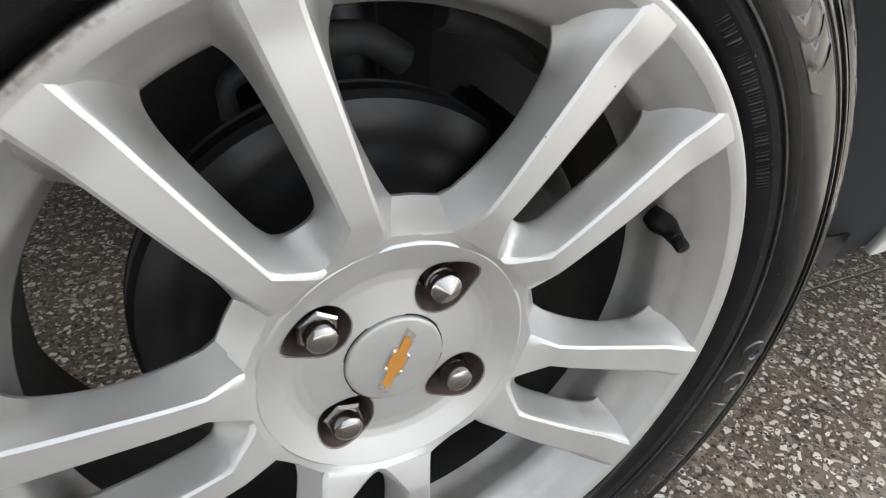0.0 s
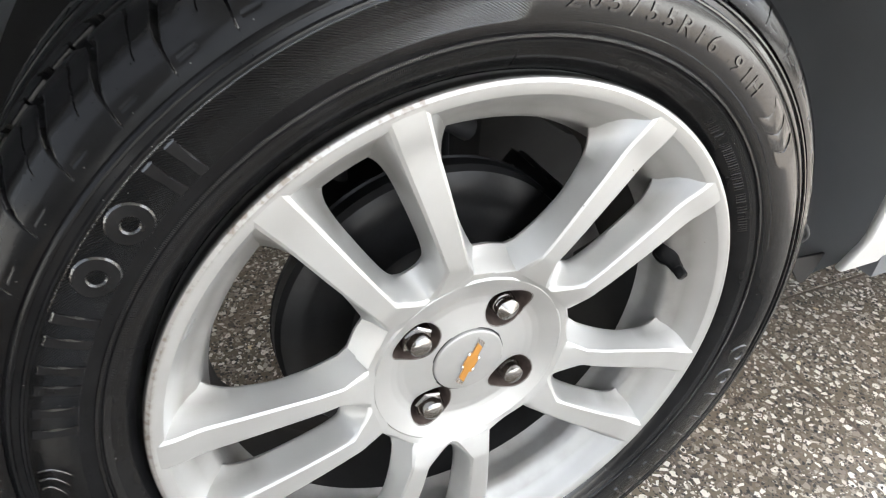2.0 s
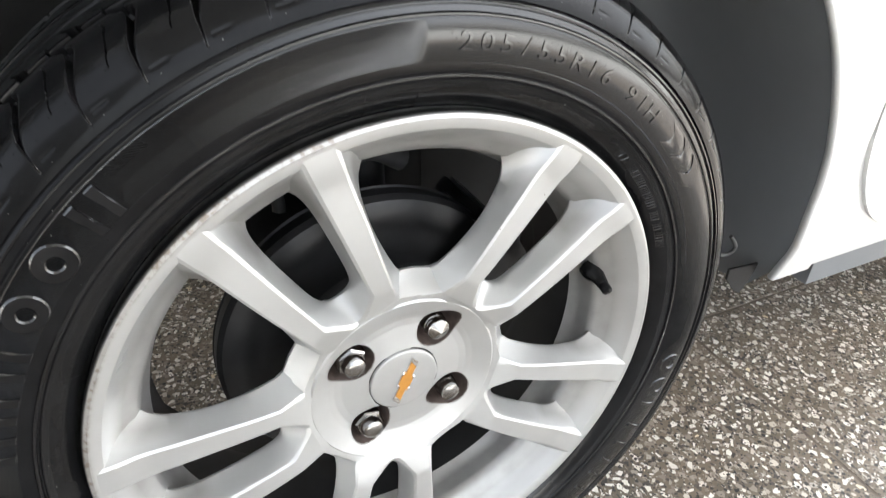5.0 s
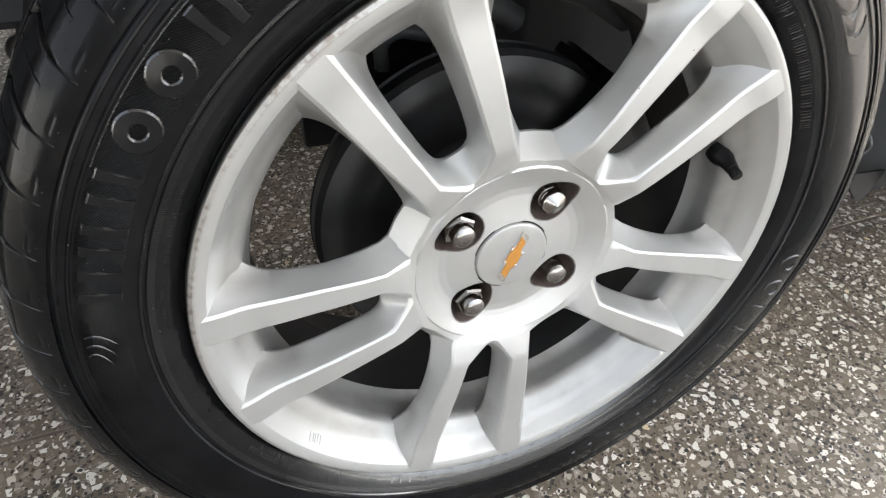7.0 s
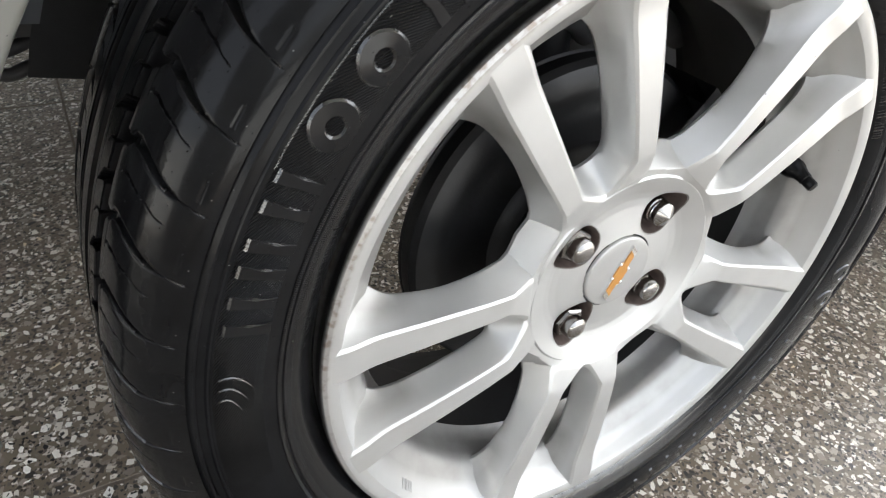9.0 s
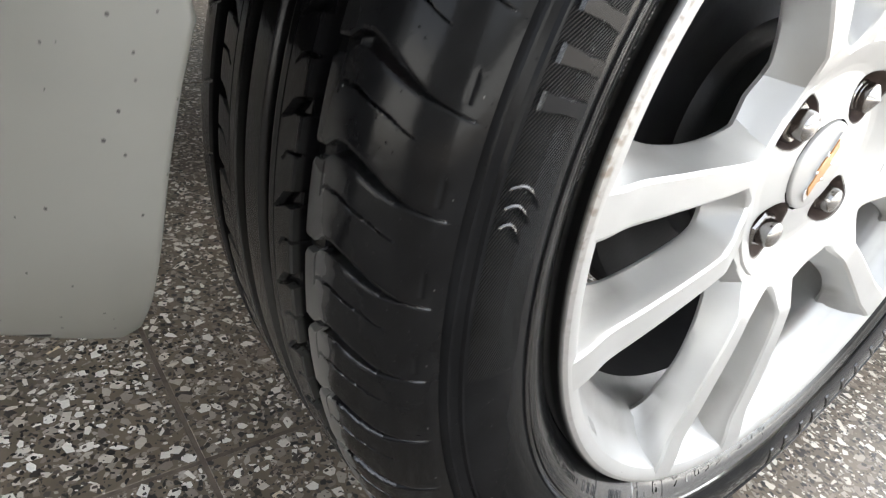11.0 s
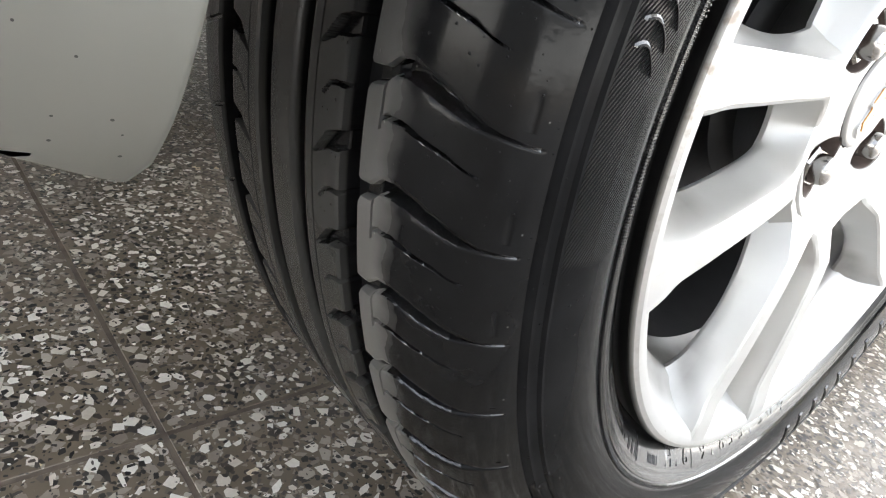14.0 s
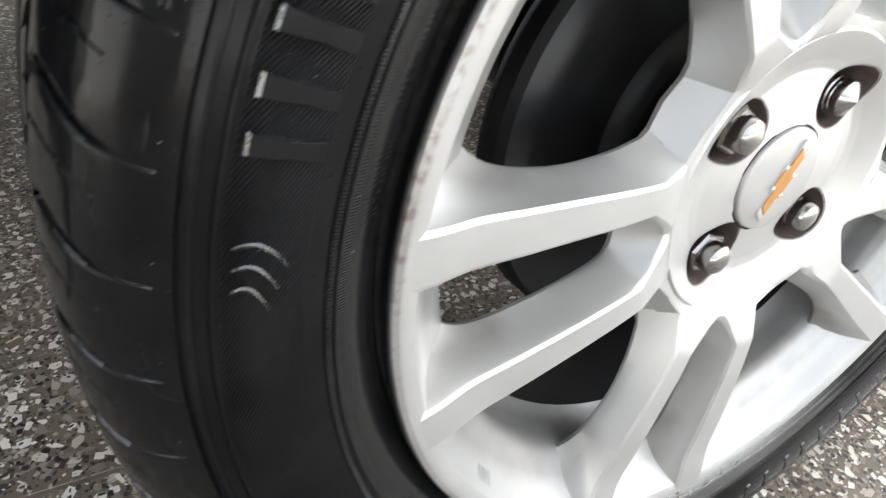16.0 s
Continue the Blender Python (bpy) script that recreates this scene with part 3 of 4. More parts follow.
for x, z, d in NUTS:
    bm = bmesh.new()
    n = 64
    loops = []
    for y0, f in ((0.0150, 1.03), (0.0178, 0.985), (0.026, 0.90), (0.037, 0.80)):
        loop = []
        for i in range(n):
            a = 2 * math.pi * i / n
            r = hole_r(math.cos(a), math.sin(a), d) * f
            px, pz = x + r * math.cos(a), z + r * math.sin(a)
            yy = dish_y(math.hypot(px, pz)) - 0.0004 if y0 == 0.0150 else (dish_y(math.hypot(px, pz)) + 0.0010 if y0 == 0.0178 else y0)
            loop.append(bm.verts.new((px, yy, pz)))
        loops.append(loop)
    for la, lb in zip(loops, loops[1:]):
        for i in range(n):
            bm.faces.new((la[i], la[(i + 1) % n], lb[(i + 1) % n], lb[i]))
    bm.faces.new(loops[-1])
    part("bolt_hole", bm, HOLE, rim, "dark brown recess round a lug nut", 50)


def hexagon(bm, r, y0, y1, turn, chamfer=0.0015):
    rings = []
    for y, f in ((y1, 1.0), (y0 + chamfer, 1.0), (y0, 0.88)):
        rings.append([bm.verts.new(pol(r * f, turn + 60 * i, y)) for i in range(6)])
    for ra, rb in zip(rings, rings[1:]):
        for i in range(6):
            bm.faces.new((ra[i], ra[(i + 1) % 6], rb[(i + 1) % 6], rb[i]))
    bm.faces.new(rings[-1])


for i, (x, z, d) in enumerate(NUTS):
    nut = empty("lug_nut")
    nut.parent = wheel
    nut.location = (x, 0, z)
    if i == 0:
        prof = [(0.0098, 0.036), (0.0098, 0.0245), (0.0090, 0.0235), (0.0090, 0.0222), (0.0096, 0.0215), (0.0096, 0.0198), (0.0088, 0.0190), (0.0090, 0.0176), (0.0086, 0.0168), (0.0090, 0.0160), (0.0090, 0.0132), (0.0086, 0.0126), (0.0, 0.0078)]
        part("nut_body", revolve(prof, 36), CHROME, nut, "round chrome locking nut with grooved collar and cone tip", 25)
    elif i == 3:
        prof = [(0.0092, 0.036), (0.0092, 0.0200), (0.0086, 0.0190), (0.0084, 0.0130), (0.0076, 0.0112), (0.0052, 0.0101), (0.0026, 0.0096), (0.0, 0.0095)]
        part("nut_body", revolve(prof, 36), CHROME, nut, "domed chrome nut", 25)
    else:
        bm = bmesh.new()
        hexagon(bm, 0.0126, 0.0168, 0.037, 12 + 17 * i)
        part("hexagon", bm, CHROME, nut, "worn steel hexagon", 20)
        prof = [(0.0090, 0.0200), (0.0088, 0.0125), (0.0082, 0.0100), (0.0068, 0.0086), (0.0044, 0.0078), (0.0022, 0.0075), (0.0, 0.0074)]
        part("dome", revolve(prof, 36), CHROME, nut, "chrome acorn dome", 30)

# centre cap with its emblem
cap = part("centre_cap", revolve([(0.0290, 0.0185), (0.0283, 0.0160), (0.0281, 0.0138), (0.0275, 0.0131), (0.0262, 0.0128), (0.0150, 0.0122), (0.0, 0.0120)], 96), CAP, wheel, "round satin silver centre cap with fine rim")
part("groove", revolve([(0.0291, 0.0157), (0.0288, 0.0149), (0.0284, 0.0156)], 96), GAP, cap, "dark seam round the cap")


def emblem(grow, longer, y0, y1, m, name, label):
    """A plain bar with a raised middle block, slanted ends."""
    bm = bmesh.new()
    L, w, bw, bh, sl = 0.0178 + longer, 0.0027 + grow, 0.0064 + grow, 0.0050 + grow, 0.0017
    pts = [(-L - sl, -w), (-bw - sl, -w), (-bw - sl, -bh), (bw - sl, -bh), (bw, -w), (L - sl, -w), (L + sl, w), (bw + sl, w), (bw + sl, bh), (-bw + sl, bh), (-bw, w), (-L + sl, w)]
    t = radians(65)
    f = lambda u, v, y: bm.verts.new((u * math.cos(t) - v * math.sin(t), y, u * math.sin(t) + v * math.cos(t)))
    a = [f(u, v, y1) for u, v in pts]
    b = [f(u, v, y0) for u, v in pts]
    for i in range(12):
        j = (i + 1) % 12
        bm.faces.new((a[i], a[j], b[j], b[i]))
    bm.faces.new(b)
    return part(name, bm, m, cap, label, 20)


emblem(0.0009, 0.0030, 0.0110, 0.0128, POLISH, "emblem_border", "thin chrome border")
emblem(0.0, -0.0012, 0.0105, 0.0120, GOLD, "emblem", "amber bar with a wider middle block")

for u, v in ((-0.0060, -0.0050), (0.0050, -0.0050), (-0.0050, 0.0050), (0.0066, 0.0050)):
    t = radians(65)
    stud = revolve([(0.0013, 0.0113), (0.0012, 0.0104), (0.0008, 0.0100), (0.0, 0.0098)], 14)
    bmesh.ops.translate(stud, vec=(u * math.cos(t) - v * math.sin(t), 0, u * math.sin(t) + v * math.cos(t)), verts=stud.verts)
    part("emblem_stud", stud, POLISH, cap, "bright chrome stud", 30)

# valve
valve = empty("tyre_valve")
valve.parent = wheel
v0, v1 = pol(0.1895, 12.6, 0.030), pol(0.1866, 9.6, -0.001)
vdir = (v1 - v0).normalized()
vx = Matrix.Translation(v0) @ Vector((0, -1, 0)).rotation_difference(vdir).to_matrix().to_4x4()
vp = revolve([(0.0001, 0.004), (0.0105, 0.004), (0.0105, -0.002), (0.0092, -0.006), (0.0064, -0.010), (0.0054, -0.014), (0.0052, -0.0175), (0.0046, -0.0180), (0.0046, -0.0250), (0.0038, -0.0263), (0.0001, -0.0267)], 24)
bmesh.ops.transform(vp, matrix=vx, verts=vp.verts)
part("valve_stem", vp, LETTER, valve, "black rubber valve stem with plastic cap")

# ---- tyre ----
SIDE = [(0.2150, 0.014), (0.2225, 0.0120), (0.2248, 0.0080), (0.2262, 0.0050), (0.2285, 0.0022), (0.2320, -0.0008), (0.2360, -0.0034), (0.2400, -0.0054), (0.2428, -0.0064), (0.2437, -0.0070), (0.2447, -0.0071), (0.2454, -0.0066),
        (0.2462, -0.0070), (0.2467, -0.0084), (0.2480, -0.0086), (0.2488, -0.0079), (0.2550, -0.0104),
        (0.2610, -0.0118), (0.2680, -0.0123), (0.2740, -0.0119), (0.2790, -0.0110), (0.2812, -0.0104), (0.2819, -0.0115), (0.2829, -0.0114), (0.2838, -0.0099), (0.2870, -0.0090), (0.2878, -0.0103), (0.2889, -0.0101), (0.2898, -0.0086),
        (0.2915, -0.0072), (0.2955, -0.0030), (0.2992, 0.0020), (0.3025, 0.0085), (0.3050, 0.0180), (0.3085, 0.0330), (0.3122, 0.0435)]
BACK = [(0.3125, 0.0900), (0.3122, 0.1500), (0.3085, 0.1620), (0.3060, 0.1750), (0.3000, 0.1870), (0.2900, 0.1930), (0.2700, 0.1970), (0.2500, 0.1940), (0.2300, 0.1850), (0.2220, 0.1740), (0.2100, 0.1650)]
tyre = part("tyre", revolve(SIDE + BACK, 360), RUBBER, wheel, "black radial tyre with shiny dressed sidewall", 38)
PITCH = 360 / 56


def step(v, lo, hi):
    """Smooth step from 0 at lo to 1 at hi."""
    t = min(1.0, max(0.0, (v - lo) / (hi - lo)))
    return t * t * (3 - 2 * t)


def relief(profile, angles, shift, depth, foot=None, glint=None):
    """One pitch of tread: a fine sheet over the profile of (y, r) pairs, cut in by depth(y, angle); the last argument
    picks faces made glossier for glints.
    """
    bm = bmesh.new()
    rows = []
    n = len(profile)
    for i, (y, r) in enumerate(profile):
        (ya, ra), (yb, rb) = profile[max(0, i - 1)], profile[min(n - 1, i + 1)]
        ny, nr = -(rb - ra), (yb - ya)
        k = math.hypot(ny, nr) or 1.0
        ny, nr = ny / k, nr / k
        if nr < 0:
            ny, nr = -ny, -nr
        row = []
        for u in angles:
            a = u + shift(y)
            d = depth(y, u)
            row.append(bm.verts.new(pol(r - nr * d, a, y - ny * d)))
        rows.append(row)
    for end in foot or ():
        src, dy, rl = end
        row = [bm.verts.new(pol(rl, u + shift(profile[src][0]), profile[src][0] + dy)) for u in angles]
        if src == 0:
            rows.insert(0, row)
        else:
            rows.append(row)
    ahead = sum(1 for end in foot or () if end[0] == 0)
    for i, (p, q) in enumerate(zip(rows, rows[1:])):
        for j in range(len(p) - 1):
            fc = bm.faces.new((p[j], p[j + 1], q[j + 1], q[j]))
            if glint and 0 <= i - ahead < n - 1 and glint(profile[i - ahead][0], (angles[j] + angles[j + 1]) / 2):
                fc.material_index = 1
    return bm


def dense(table, step_len):
    """Fills a profile of (y, r) pairs with points about step_len apart."""
    out = []
    for i in range(len(table) - 1):
        p0, p1, p2, p3 = table[max(0, i - 1)], table[i], table[i + 1], table[min(len(table) - 1, i + 2)]
        m = max(1, round(math.hypot(p2[0] - p1[0], p2[1] - p1[1]) / step_len))
        for k in range(m):
            t = k / m
            out.append(tuple(0.5 * (2 * b + (c - a) * t + (2 * a - 5 * b + 4 * c - d) * t * t + (3 * b - a - 3 * c + d) * t ** 3) for a, b, c, d in zip(p0, p1, p2, p3)))
    out.append(table[-1])
    return out


def pitched(name, bm, label=""):
    """Repeats one pitch of tread round the tyre."""
    first = part(name, bm, TREAD, tyre, label, smooth=42)
    for i in range(1, 56):
        o = new(name, first.data)
        o.parent = tyre
        o.rotation_euler = (0, -radians(PITCH * i), 0)


def spread(lo, hi, fine):
    """Angles from lo to hi, fine (0.05 degrees) inside the given stretches, coarse elsewhere."""
    out, a = [], lo
    while a < hi - 1e-6:
        out.append(a)
        near = any(p - 1e-6 <= a < q - 1e-6 for p, q in fine)
        stop = min([p for p, q in fine if p > a + 1e-6] + [hi])
        a = a + 0.055 if near else min(a + 0.33, stop)
    return out + [hi]


# outer shoulder: wide curved grooves tapering to the sidewall, a short sipe and a hook between them
SHOULDER = [(0.0415, 0.3202), (0.0360, 0.3206), (0.0300, 0.3203), (0.0245, 0.3196), (0.0200, 0.3186), (0.0150, 0.3170), (0.0090, 0.3143), (0.0040, 0.3110), (0.0000, 0.3072), (-0.0040, 0.3018), (-0.0068, 0.2966), (-0.0083, 0.2918)]
MID = [(-0.0083, 1.52), (-0.0070, 1.50), (-0.0006, 1.06), (0.0053, 0.62), (0.0102, 0.14), (0.0175, -0.40), (0.0242, -0.76), (0.0300, -0.66), (0.0325, -0.30), (0.0350, 0.05), (0.0415, 0.25)]
HALF = [(-0.0083, 0.02), (-0.0066, 0.035), (-0.0010, 0.06), (0.0053, 0.17), (0.0102, 0.29), (0.0175, 0.37), (0.0242, 0.39), (0.0300, 0.36), (0.0335, 0.40), (0.0415, 0.46)]
DEEP = [(-0.0083, 0.0), (-0.0072, 0.0), (-0.0064, 0.0010), (0.0000, 0.0020), (0.0060, 0.0042), (0.0120, 0.0062), (0.0310, 0.0065), (0.0330, 0.0034), (0.0415, 0.0034)]


def shoulder_shift(y):
    return lerp(MID, y)


def shoulder_depth(y, u):
    h = lerp(HALF, y)
    d = lerp(DEEP, y) * (step(h + 0.05 - abs(u), 0.0, 0.13) if u < 0 else step(h + 0.16 - u, 0.0, 0.30))
    # rolled edge beside the groove
    d += 0.0005 * step(h + 0.30 - abs(u), 0.0, 0.25) * step(y, -0.004, 0.006)
    # short sipe
    e = abs(u - lerp([(0.0017, 2.55), (0.0102, 2.56), (0.0168, 2.73), (0.0218, 2.73), (0.0279, 2.70), (0.0332, 2.35)], y))
    wide = lerp([(0.0017, 0.02), (0.0102, 0.05), (0.0200, 0.11), (0.0290, 0.11), (0.0335, 0.07)], y)
    if 0.0012 < y < 0.0336:
        d = max(d, 0.0038 * step(wide + 0.05 - e, 0.0, 0.10) * step(y, 0.0012, 0.0050))
    # hook along the rib's inner side
    if 0.35 < u < 2.95:
        d = max(d, 0.0032 * step(0.0006 - abs(y - 0.0332), 0.0, 0.0004))
    # faint moulded frame by the sidewall, and a line beside the groove's end
    if 4.0 < u < 5.9:
        d = max(d, 0.00025 * step(0.0005 - abs(y + 0.0050), 0.0, 0.0003))
    return d


def shoulder_glint(y, u):
    """The upward lips of groove and sipe, made glossier so that they glint."""
    if 0.004 < y < 0.029:
        h = lerp(HALF, y)
        if h * 0.55 < u < h + 0.14:
            return True
    if 0.012 < y < 0.030:
        c = lerp([(0.0017, 2.55), (0.0102, 2.56), (0.0168, 2.73), (0.0218, 2.73), (0.0279, 2.70), (0.0332, 2.35)], y)
        return 0.02 < u - c < 0.17
    return -0.0066 < y < 0.004 and abs(u) < 0.09


prof = dense(SHOULDER, 0.0011)
prof = sorted(prof + [(y, lerp(sorted(prof), y)) for y in (0.0326, 0.0329, 0.0332, 0.0335, 0.0338, -0.0046, -0.0053)], reverse=True)
pitched("shoulder_block", relief(prof, spread(-0.7, PITCH - 0.7, ((-0.55, 0.55), (2.2, 3.0))), shoulder_shift, shoulder_depth, ((0, 0.0016, 0.3110), (-1, 0.0026, 0.2912)), shoulder_glint), "black shoulder block with curved groove and sipe")

# ribs: one with wedge notches and hooked sipes to either side of a plain middle rib
def rib_depth(y0, y1, line, side):
    """Cuts of a notched rib; side: +1 when the notches open towards y0."""
    def f(y, u):
        s = (y - y0) / (y1 - y0) if side > 0 else (y1 - y) / (y1 - y0)
        d = 0.0030 * step(0.0005 - abs(y - line), 0.0, 0.0003)
        # wedge notch
        w = lerp([(0.0, 0.62), (0.35, 0.48), (0.62, 0.12), (0.70, 0.0)], s)
        c = lerp([(0.0, -0.55), (0.3, -0.25), (0.66, 0.9)], s)
        if s < 0.70:
            d = max(d, 0.0042 * step(w + 0.05 - abs(u - c), 0.0, 0.12))
        # hooked sipe
        c = lerp([(0.0, 2.70), (0.2, 2.75), (0.35, 2.95), (0.52, 3.70)], s)
        if s < 0.52:
            d = max(d, 0.0030 * step(lerp([(0, 0.16), (0.5, 0.07)], s) + 0.03 - abs(u - c), 0.0, 0.09))
        edge = min(y - y0, y1 - y)
        return d + 0.0006 * (1 - step(edge, 0.0, 0.0012))
    return f


RIB_FINE = ((-1.3, 1.2), (2.5, 3.9))
for y0, y1, r0, r1, line, side in ((0.0535, 0.0755, 0.3205, 0.3208, 0.0695, 1), (0.1110, 0.1350, 0.3207, 0.3198, 0.1190, -1)):
    prof = [(y0 + (y1 - y0) * i / 24, r0 + (r1 - r0) * i / 24) for i in range(25)]
    prof = sorted(prof + [(line + e, lerp(prof, line + e)) for e in (-0.0005, -0.0002, 0.0002, 0.0005)])
    turn = 178.95 - PITCH * 27 if side > 0 else 178.95 - PITCH * 27 + 3.1
    pitched("tread_rib", relief(prof, spread(-1.5, PITCH - 1.5, RIB_FINE), lambda y: turn, rib_depth(y0, y1, line, side), ((0, -0.0012, 0.3110), (-1, 0.0012, 0.3110))))
part("centre_rib", revolve([(0.3110, 0.0843), (0.3200, 0.0852), (0.3208, 0.0858), (0.3210, 0.0930), (0.3208, 0.0995), (0.3200, 0.1001), (0.3110, 0.1010)], 360), TREAD, tyre, "plain black centre rib", 35)

# inner shoulder
prof = [(0.1500, 0.3188), (0.1560, 0.3184), (0.1640, 0.3172), (0.1720, 0.3150), (0.1790, 0.3110), (0.1850, 0.3050), (0.1890, 0.2980), (0.1910, 0.2930)]
pitched("inner_shoulder_block", relief(dense(prof, 0.0022), spread(-0.7, PITCH - 0.7, ((-0.5, 0.5),)), lambda y: 2.0 + 60 * (y - 0.15), lambda y, u: lerp([(0.150, 0.0014), (0.160, 0.0013), (0.168, 0.0006), (0.178, 0.0), (0.191, 0.0)], y) * step(0.24 - abs(u), 0.0, 0.12), ((0, -0.0014, 0.3110), (-1, -0.0030, 0.2900))))

# sidewall relief
def wall_y(r):
    return lerp([(rr, yy) for rr, yy in SIDE if 0.2225 <= rr <= 0.2906], r)


def wall_plate(bm, outline, lift=0.0008, base=0.0012):
    """A raised plate with sloped edges on the sidewall; outline in (radius, degrees)."""
    rc, ac = sum(r for r, a in outline) / len(outline), sum(a for r, a in outline) / len(outline)
    def inset(r, a):
        dr, da = rc - r, (ac - a) * radians(r)
        k = min(0.4, 0.0010 / max(1e-6, math.hypot(dr, da)))
        return r + dr * k, a + (ac - a) * k
    top = [bm.verts.new(pol(r, a, wall_y(r) - lift)) for r, a in (inset(*q) for q in outline)]
    rim_row = [bm.verts.new(pol(r, a, wall_y(r) - lift * 0.15)) for r, a in outline]
    bot = [bm.verts.new(pol(r, a, wall_y(r) + base)) for r, a in outline]
    n = len(top)
    bm.faces.new(top)
    for slot, hi, lo in ((1, top, rim_row), (0, rim_row, bot)):
        for i in range(n):
            j = (i + 1) % n
            bm.faces.new((hi[i], hi[j], lo[j], lo[i])).material_index = slot


def bar(bm, r0, r1, a0, a1, lift=0.0007, slant=0.0):
    m = 4
    out = [(r0 + (r1 - r0) * i / m, a0 + slant * i / m) for i in range(m + 1)] + [(r1 - (r1 - r0) * i / m, a1 + slant * (1 - i / m)) for i in range(m + 1)]
    wall_plate(bm, out, lift)


def ring_shape(bm, r, a, R, w, lift=0.0011):
    n = 28
    lo, hi = [], []
    for i in range(n):
        t = 2 * math.pi * i / n
        row = []
        for k, (q, l) in enumerate(((R, -0.0012), (R, lift * 0.2), (R - 0.0010, lift), (R - w + 0.0005, lift), (R - w - 0.0005, lift * 0.2), (R - w - 0.0006, -0.0012))):
            rr = r + q * 0.95 * math.sin(t)
            row.append(bm.verts.new(pol(rr, a + math.degrees(q * math.cos(t) / r), wall_y(rr) - l)))
        lo.append(row)
    for i in range(n):
        p, q = lo[i], lo[(i + 1) % n]
        for k in range(5):
            bm.faces.new((p[k], p[k + 1], q[k + 1], q[k])).material_index = 1 if k in (1, 3) else 0


def glyphs(text, r, a0, a1, height, lift):
    """Moulded characters along an arc, tops outwards, read clockwise; each a part."""
    step = (a1 - a0) / (len(text) - 1)
    for i, ch in enumerate(text):
        if ch == " ":
            continue
        font = bpy.data.curves.new("letters", "FONT")
        font.body, font.size, font.extrude, font.align_x = ch, height * 1.38, 0.0, "CENTER"
        font.resolution_u = 3
        tmp = bpy.data.objects.new("letters", font)
        scene.collection.objects.link(tmp)
        me = bpy.data.meshes.new_from_object(tmp.evaluated_get(bpy.context.evaluated_depsgraph_get()))
        g = bmesh.new()
        g.from_mesh(me)
        ext = bmesh.ops.extrude_face_region(g, geom=list(g.faces))
        for v in [v for v in ext["geom"] if isinstance(v, bmesh.types.BMVert)]:
            v.co.z = 1.0
        ang = a0 + step * i
        for v in g.verts:
            rr = r - height / 2 + v.co.y
            v.co = pol(rr, ang - math.degrees(v.co.x * 1.25 / r), wall_y(rr) + (0.001 - (lift + 0.001) * v.co.z))
        part("character", g, GLINT if r > 0.25 else RAISED, tyre, "raised black character of the size marking", 20)
        bpy.data.meshes.remove(me)
        bpy.data.objects.remove(tmp)
        bpy.data.curves.remove(font)


glyphs("205/55R16 91H", 0.2685, 83.0, 48.0, 0.0112, 0.0007)
glyphs("205/55R16 91H", 0.2322, 285.0, 245.0, 0.0098, 0.0006)

# large maker's lettering, as plain raised bars and rings
for ang in (137.6, 144.6):
    bm = bmesh.new()
    ring_shape(bm, 0.2672, ang, 0.0120, 0.0074)
    part("sidewall_ring", bm, RAISED, tyre, "plain raised ring", 30)
for ang in (128.6, 131.6, 150.4, 153.4, 157.2, 160.0, 163.3, 166.4):
    bm = bmesh.new()
    bar(bm, 0.2560, 0.2785, ang - 0.66, ang + 0.66, 0.0013)
    part("sidewall_bar", bm, RAISED, tyre, "plain raised bar", 30)
for ang in (287.0, 291.0, 295.5, 299.0, 303.0, 307.5, 311.5, 316.0, 320.0, 325.0, 330.0, 336.0):
    bm = bmesh.new()
    bar(bm, 0.2580, 0.2770, ang - 0.42, ang + 0.42, 0.0011)
    part("sidewall_bar", bm, RAISED, tyre, "plain raised bar", 30)
for ang in (340.5, 346.5):
    bm = bmesh.new()
    ring_shape(bm, 0.2672, ang, 0.0110, 0.0062, 0.0011)
    part("sidewall_ring", bm, RAISED, tyre, "plain raised ring", 30)

# small moulded text, as rows of plain bars
rnd = random.Random(4)
for r0, a0, a1, h in ((0.2355, 18.0, 48.0, 0.0060), (0.2372, 55.0, 72.0, 0.0028), (0.2332, 55.0, 71.0, 0.0028), (0.2345, 94.0, 108.0, 0.0026), (0.2350, 150.0, 163.0, 0.0030), (0.2360, 167.0, 173.0, 0.0028), (0.2322, 166.0, 172.0, 0.0026),
                      (0.2352, 208.0, 224.0, 0.0030), (0.2315, 210.0, 222.0, 0.0030), (0.2350, 226.0, 231.0, 0.0060), (0.2345, 236.0, 240.0, 0.0050)):
    bm = bmesh.new()
    a = a0
    while a < a1:
        w = rnd.uniform(0.22, 0.5) * (h / 0.0035) ** 0.6
        if rnd.random() < 0.85:
            bar(bm, r0 - h / 2, r0 + h / 2, a, a + w * 0.45, 0.0004)
        a += w + 0.12
    part("small_marking", bm, GLINT, tyre, "rows of small moulded bars", 30)

# overlapping scale plates beside the size lettering
for base, sgn in ((41.0, -1),):
    for k in range(3):
        bm = bmesh.new()
        a = base + sgn * 4.2 * k
        out = []
        for i in range(9):
            u = i / 8
            out.append((0.2600 + 0.0005 * k + 0.0175 * u, a + sgn * 3.4 * math.sin(math.pi * (0.15 + 0.75 * u)) ** 0.8))
        for i in range(9):
            u = 1 - i / 8
            out.append((0.2600 + 0.0005 * k + 0.0175 * u, a + sgn * (3.4 * math.sin(math.pi * (0.15 + 0.75 * u)) ** 0.8 - 3.6)))
        wall_plate(bm, out, 0.0003 + 0.0002 * k)
        part("scale_plate", bm, RAISED, tyre, "smooth crescent plate moulded in the sidewall", 30)

